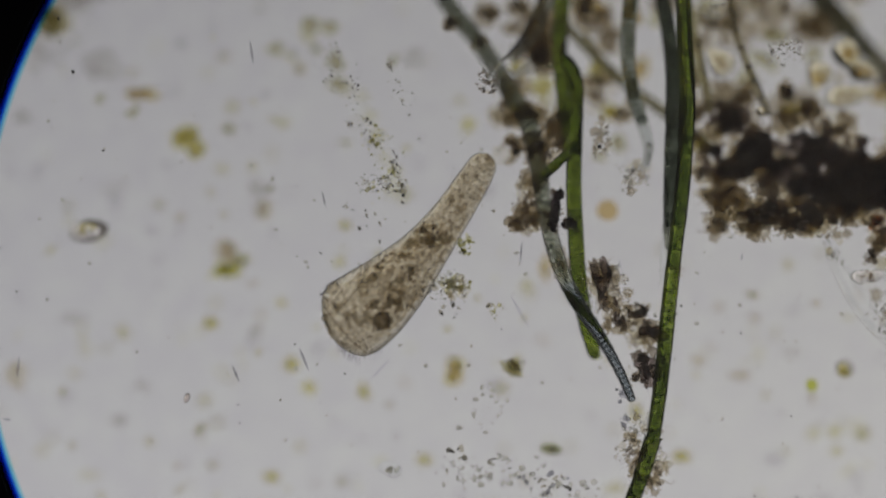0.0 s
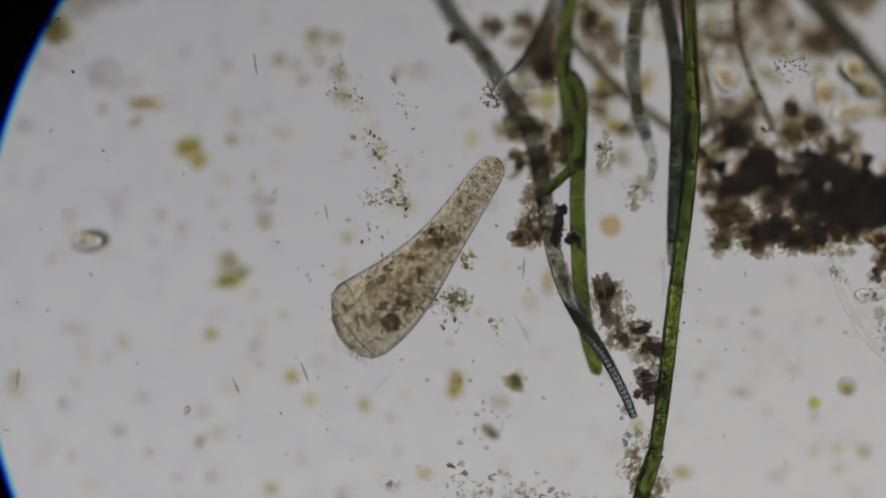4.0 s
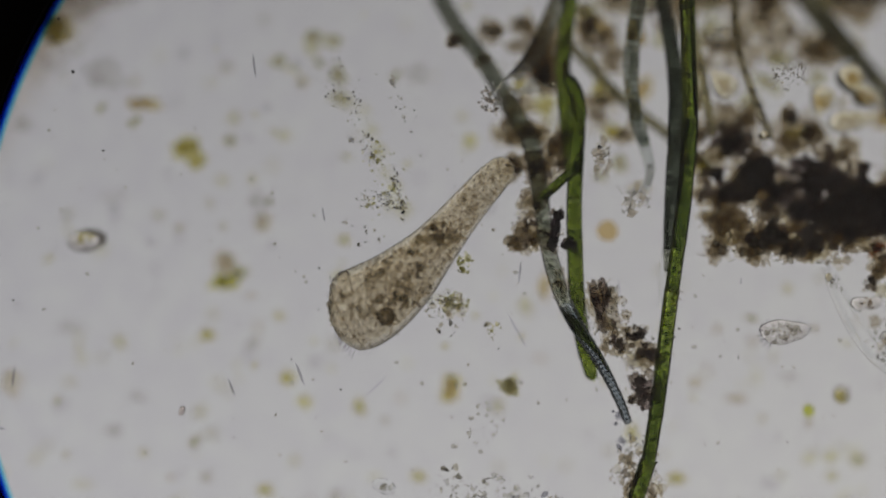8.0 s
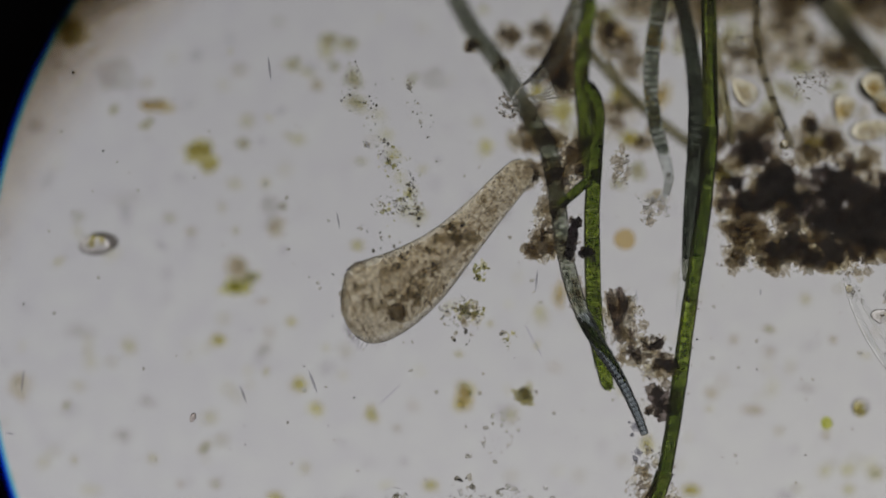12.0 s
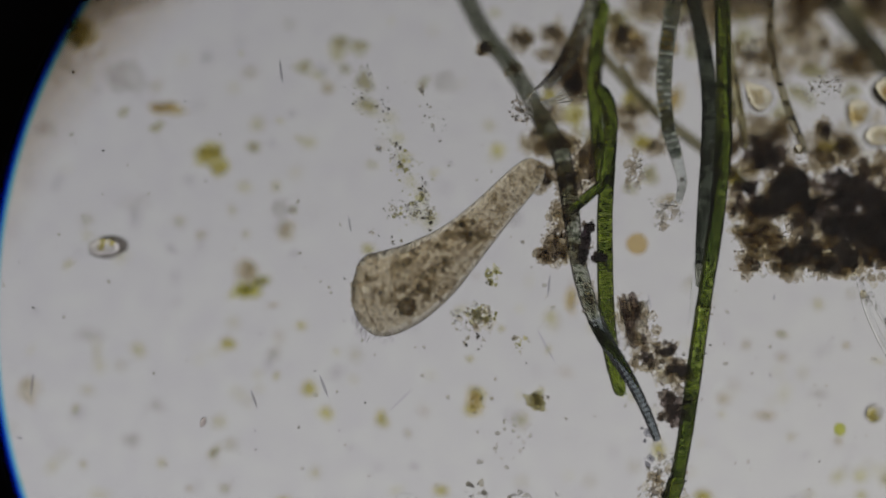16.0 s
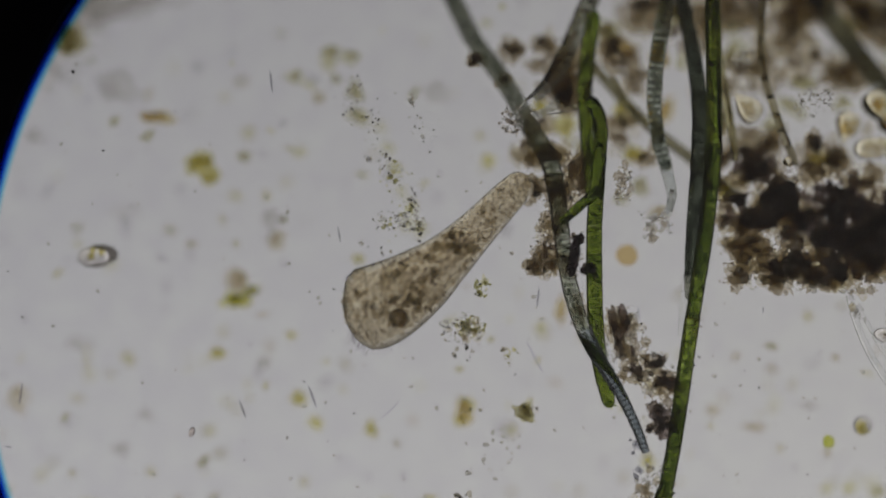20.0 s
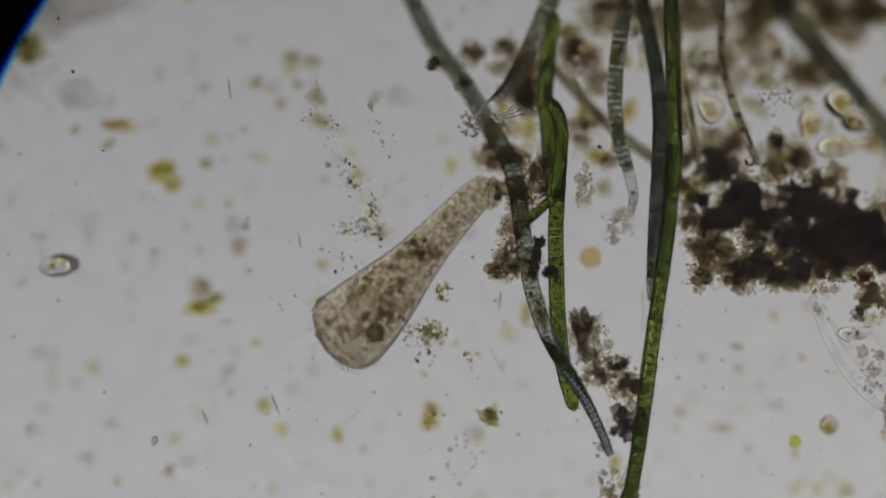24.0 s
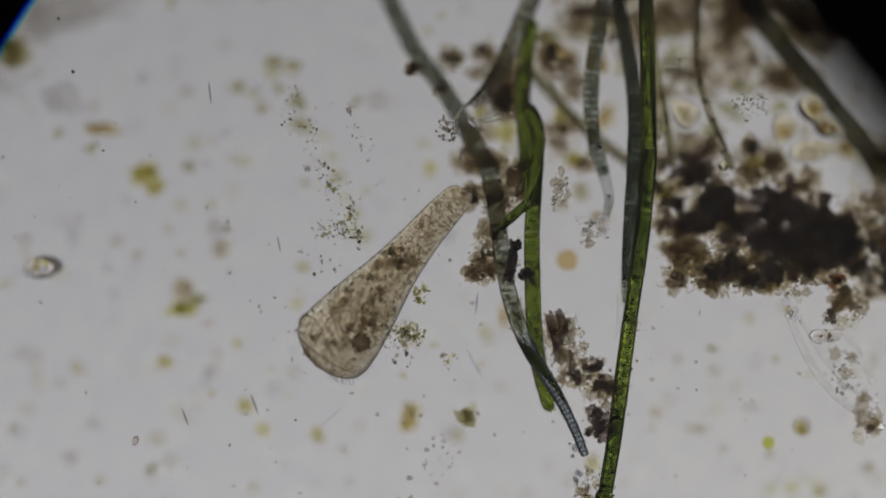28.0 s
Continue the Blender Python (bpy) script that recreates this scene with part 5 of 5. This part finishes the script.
        if i == RINGS - 1:
            V, F = [], []
            for k in range(150):
                # most of them in tufts at both corners of the mouth
                a, s0 = (rng.uniform(0, 6.28), rng.uniform(340, 412)) if k < 60 else (rng.normal(0, .5), rng.uniform(392, 412)) if k < 108 else (rng.normal(3.14, .4), rng.uniform(358, 392))
                r0 = girth(s0) / 1000
                x0 = (s0 - s - 0) / 1000
                p = Vector((x0, r0 * math.cos(a), r0 * math.sin(a) * .8))
                d = Vector((rng.uniform(.4, 1.0), math.cos(a) * .7, math.sin(a) * .7)).normalized() * rng.uniform(.006, .015)
                v, f = tube([p, p + d * .5, p + d + Vector((0, .004, 0))], [.0006, .0005, .0002], 4)
                F += [tuple(j + len(V) for j in g) for g in f]
                V += v
            part("cilia", mesh_of("cilia", V, F), M_CILIA, ring, "fringe of fine colourless cilia")["kind"] = "stuff"
        rings.append(ring)
    return base, rings


CILIATE, RING_PARTS = ciliate()


def swimmer():
    """A colourless oval ciliate with bristles at its tail."""
    rng = np.random.default_rng(31)
    base = thing("small_ciliate", W(1700, 500), "small colourless oval ciliate with tail bristles", "ciliate")
    v, f = ICO3
    w = v * np.array([.046, .021, .016])
    w[:, 1] *= 1 - 0.3 * v[:, 0]
    w[:, 1] += 0.006 * (v[:, 0] ** 2)
    w *= (1 + 0.05 * np.sin(v @ np.array([5.0, 3.0, 1.0])))[:, None]
    part("body", mesh_of("body", w, f), M_SHELL, base)
    q = spread(rng, 44, .036, .015, .008)
    part("granules", grain_mesh("granules", q, rng.uniform(.5, 1.6, 44) * .0034, rng), M_PALE, base)["kind"] = "stuff"
    q = spread(rng, 14, .036, .016, .008)
    part("dark_granules", grain_mesh("dark_granules", q, rng.uniform(.5, 1.3, 14) * .0026, rng), M_CRUMB, base)["kind"] = "stuff"
    for k in range(3):
        y = (k - 1) * .005 + .004
        V, F = tube([(.034, y, 0), (.047, y * 1.2, 0), (.058, y * 1.5, 0)], [.0012, .001, .0004], 5)
        part("bristle", mesh_of("bristle", V, F), M_FAINT_NEEDLE, base)
    V, F = [], []
    for k in range(60):
        a = rng.uniform(2.2, 4.1)
        p = Vector((.043 * math.cos(a), .024 * math.sin(a), rng.uniform(-.008, .008)))
        d = Vector((math.cos(a), math.sin(a) + rng.normal(0, .3), 0)) * rng.uniform(.005, .013)
        v, f = tube([p, p + d * .6, p + d], [.0006, .0005, .0002], 4)
        F += [tuple(j + len(V) for j in g) for g in f]
        V += v
    part("cilia", mesh_of("cilia", V, F), M_CILIA, base, "fuzz of fine beating cilia")["kind"] = "stuff"
    return base


def green_swimmer():
    """An oblong green-grey cell that tumbles past, out of focus."""
    rng = np.random.default_rng(32)
    base = thing("green_swimmer", W(975, 795), "oblong blurred green-grey swimming cell", "cell")
    v, f = ICO3
    part("body", mesh_of("body", v * np.array([.021, .0105, .0105]), f), jelly("green_swimmer_skin", (.60, .62, .46), (.76, .77, .62), 1.05, 40.0), base)
    q = spread(rng, 14, .013, .005, .004)
    part("granules", grain_mesh("granules", q, rng.uniform(.6, 1.3, 14) * .0045, rng), M_CRUMB, base)["kind"] = "stuff"
    return base


SWIMMER, GREEN_SWIMMER = swimmer(), green_swimmer()


def motions():
    # the specks ride with the camera's view
    for ob, x, y in SPECKS:
        k = 1 / 1000
        walk(ob, [(t, pose(cx, cy, z, 0, 0, turn) @ pose((x - 784) * k, (441 - y) * k, -HEIGHT)) for t, cx, cy, z, turn in PATH])
    # the added ring shifts so that its soft edge shades one corner of the view
    rows = []
    for t, cx, cy, z, turn in PATH:
        when = (0, 5, 8, 10, 11, 14, 17, 19, 19.5, 20, 21, 24, 25, 25.5, 26, 26.5, 27, 28)
        ox = float(np.interp(t, when, (0, .06, .12, .155, .155, .13, .155, .155, .11, -.10, -.06, 0, -.10, -.128, -.175, -.172, -.17, -.171)))
        oy = float(np.interp(t, when, (0, -.1, -.21, -.275, -.275, -.235, -.27, -.275, -.24, -.22, -.17, -.1, -.19, -.233, -.301, -.298, -.295, -.297)))
        rows.append((t, pose(cx, cy, z, 0, 0, turn) @ pose(ox, oy, -4.5)))
    walk(VIGNETTE, rows)
    # the ciliate's rings follow its axis
    for i, ring in enumerate(RING_PARTS):
        rows = []
        for t, line in LINES:
            a, b = line[i], line[i + 1]
            m = (a + b) / 2
            p, q = line[max(i - 1, 0)], line[min(i + 2, RINGS)]
            rows.append((t, pose(m[0], m[1], 0, 0, 0, math.degrees(math.atan2(q[1] - p[1], q[0] - p[0])))))
        walk(ring, rows)
    rows = [(0, 1900, 420, 0), (5.5, 1690, 500, 0), (6.4, 1545, 535, 0), (6.8, 1485, 548, -3), (7.2, 1474, 560, -3), (7.6, 1440, 574, 0), (8, 1392, 588, 5), (8.5, 1317, 632, 22), (9, 1243, 690, 34),
            (9.4, 1208, 750, 52), (9.8, 1190, 846, 70), (10.3, 1178, 950, 80), (28, 1100, 1500, 80)]
    walk(SWIMMER, [(t, Matrix.Translation(seen_at(t, x, y, 0.03)) @ pose(0, 0, 0, 0, 0, a)) for t, x, y, a in rows])
    rows = [(0, 975, 795, -8), (0.5, 957, 795, -12), (2, 880, 786, -35), (3, 866, 766, -25), (3.5, 880, 762, -25), (4.5, 850, 770, -60), (5.5, 836, 788, -85), (6, 848, 810, -88), (7, 852, 856, -95), (7.6, 856, 900, -95), (10, 860, 1080, -95), (28, 860, 1300, -95)]
    walk(GREEN_SWIMMER, [(t, Matrix.Translation(seen_at(t, x, y, -0.2)) @ pose(0, 0, 0, 0, 0, a)) for t, x, y, a in rows])


motions()
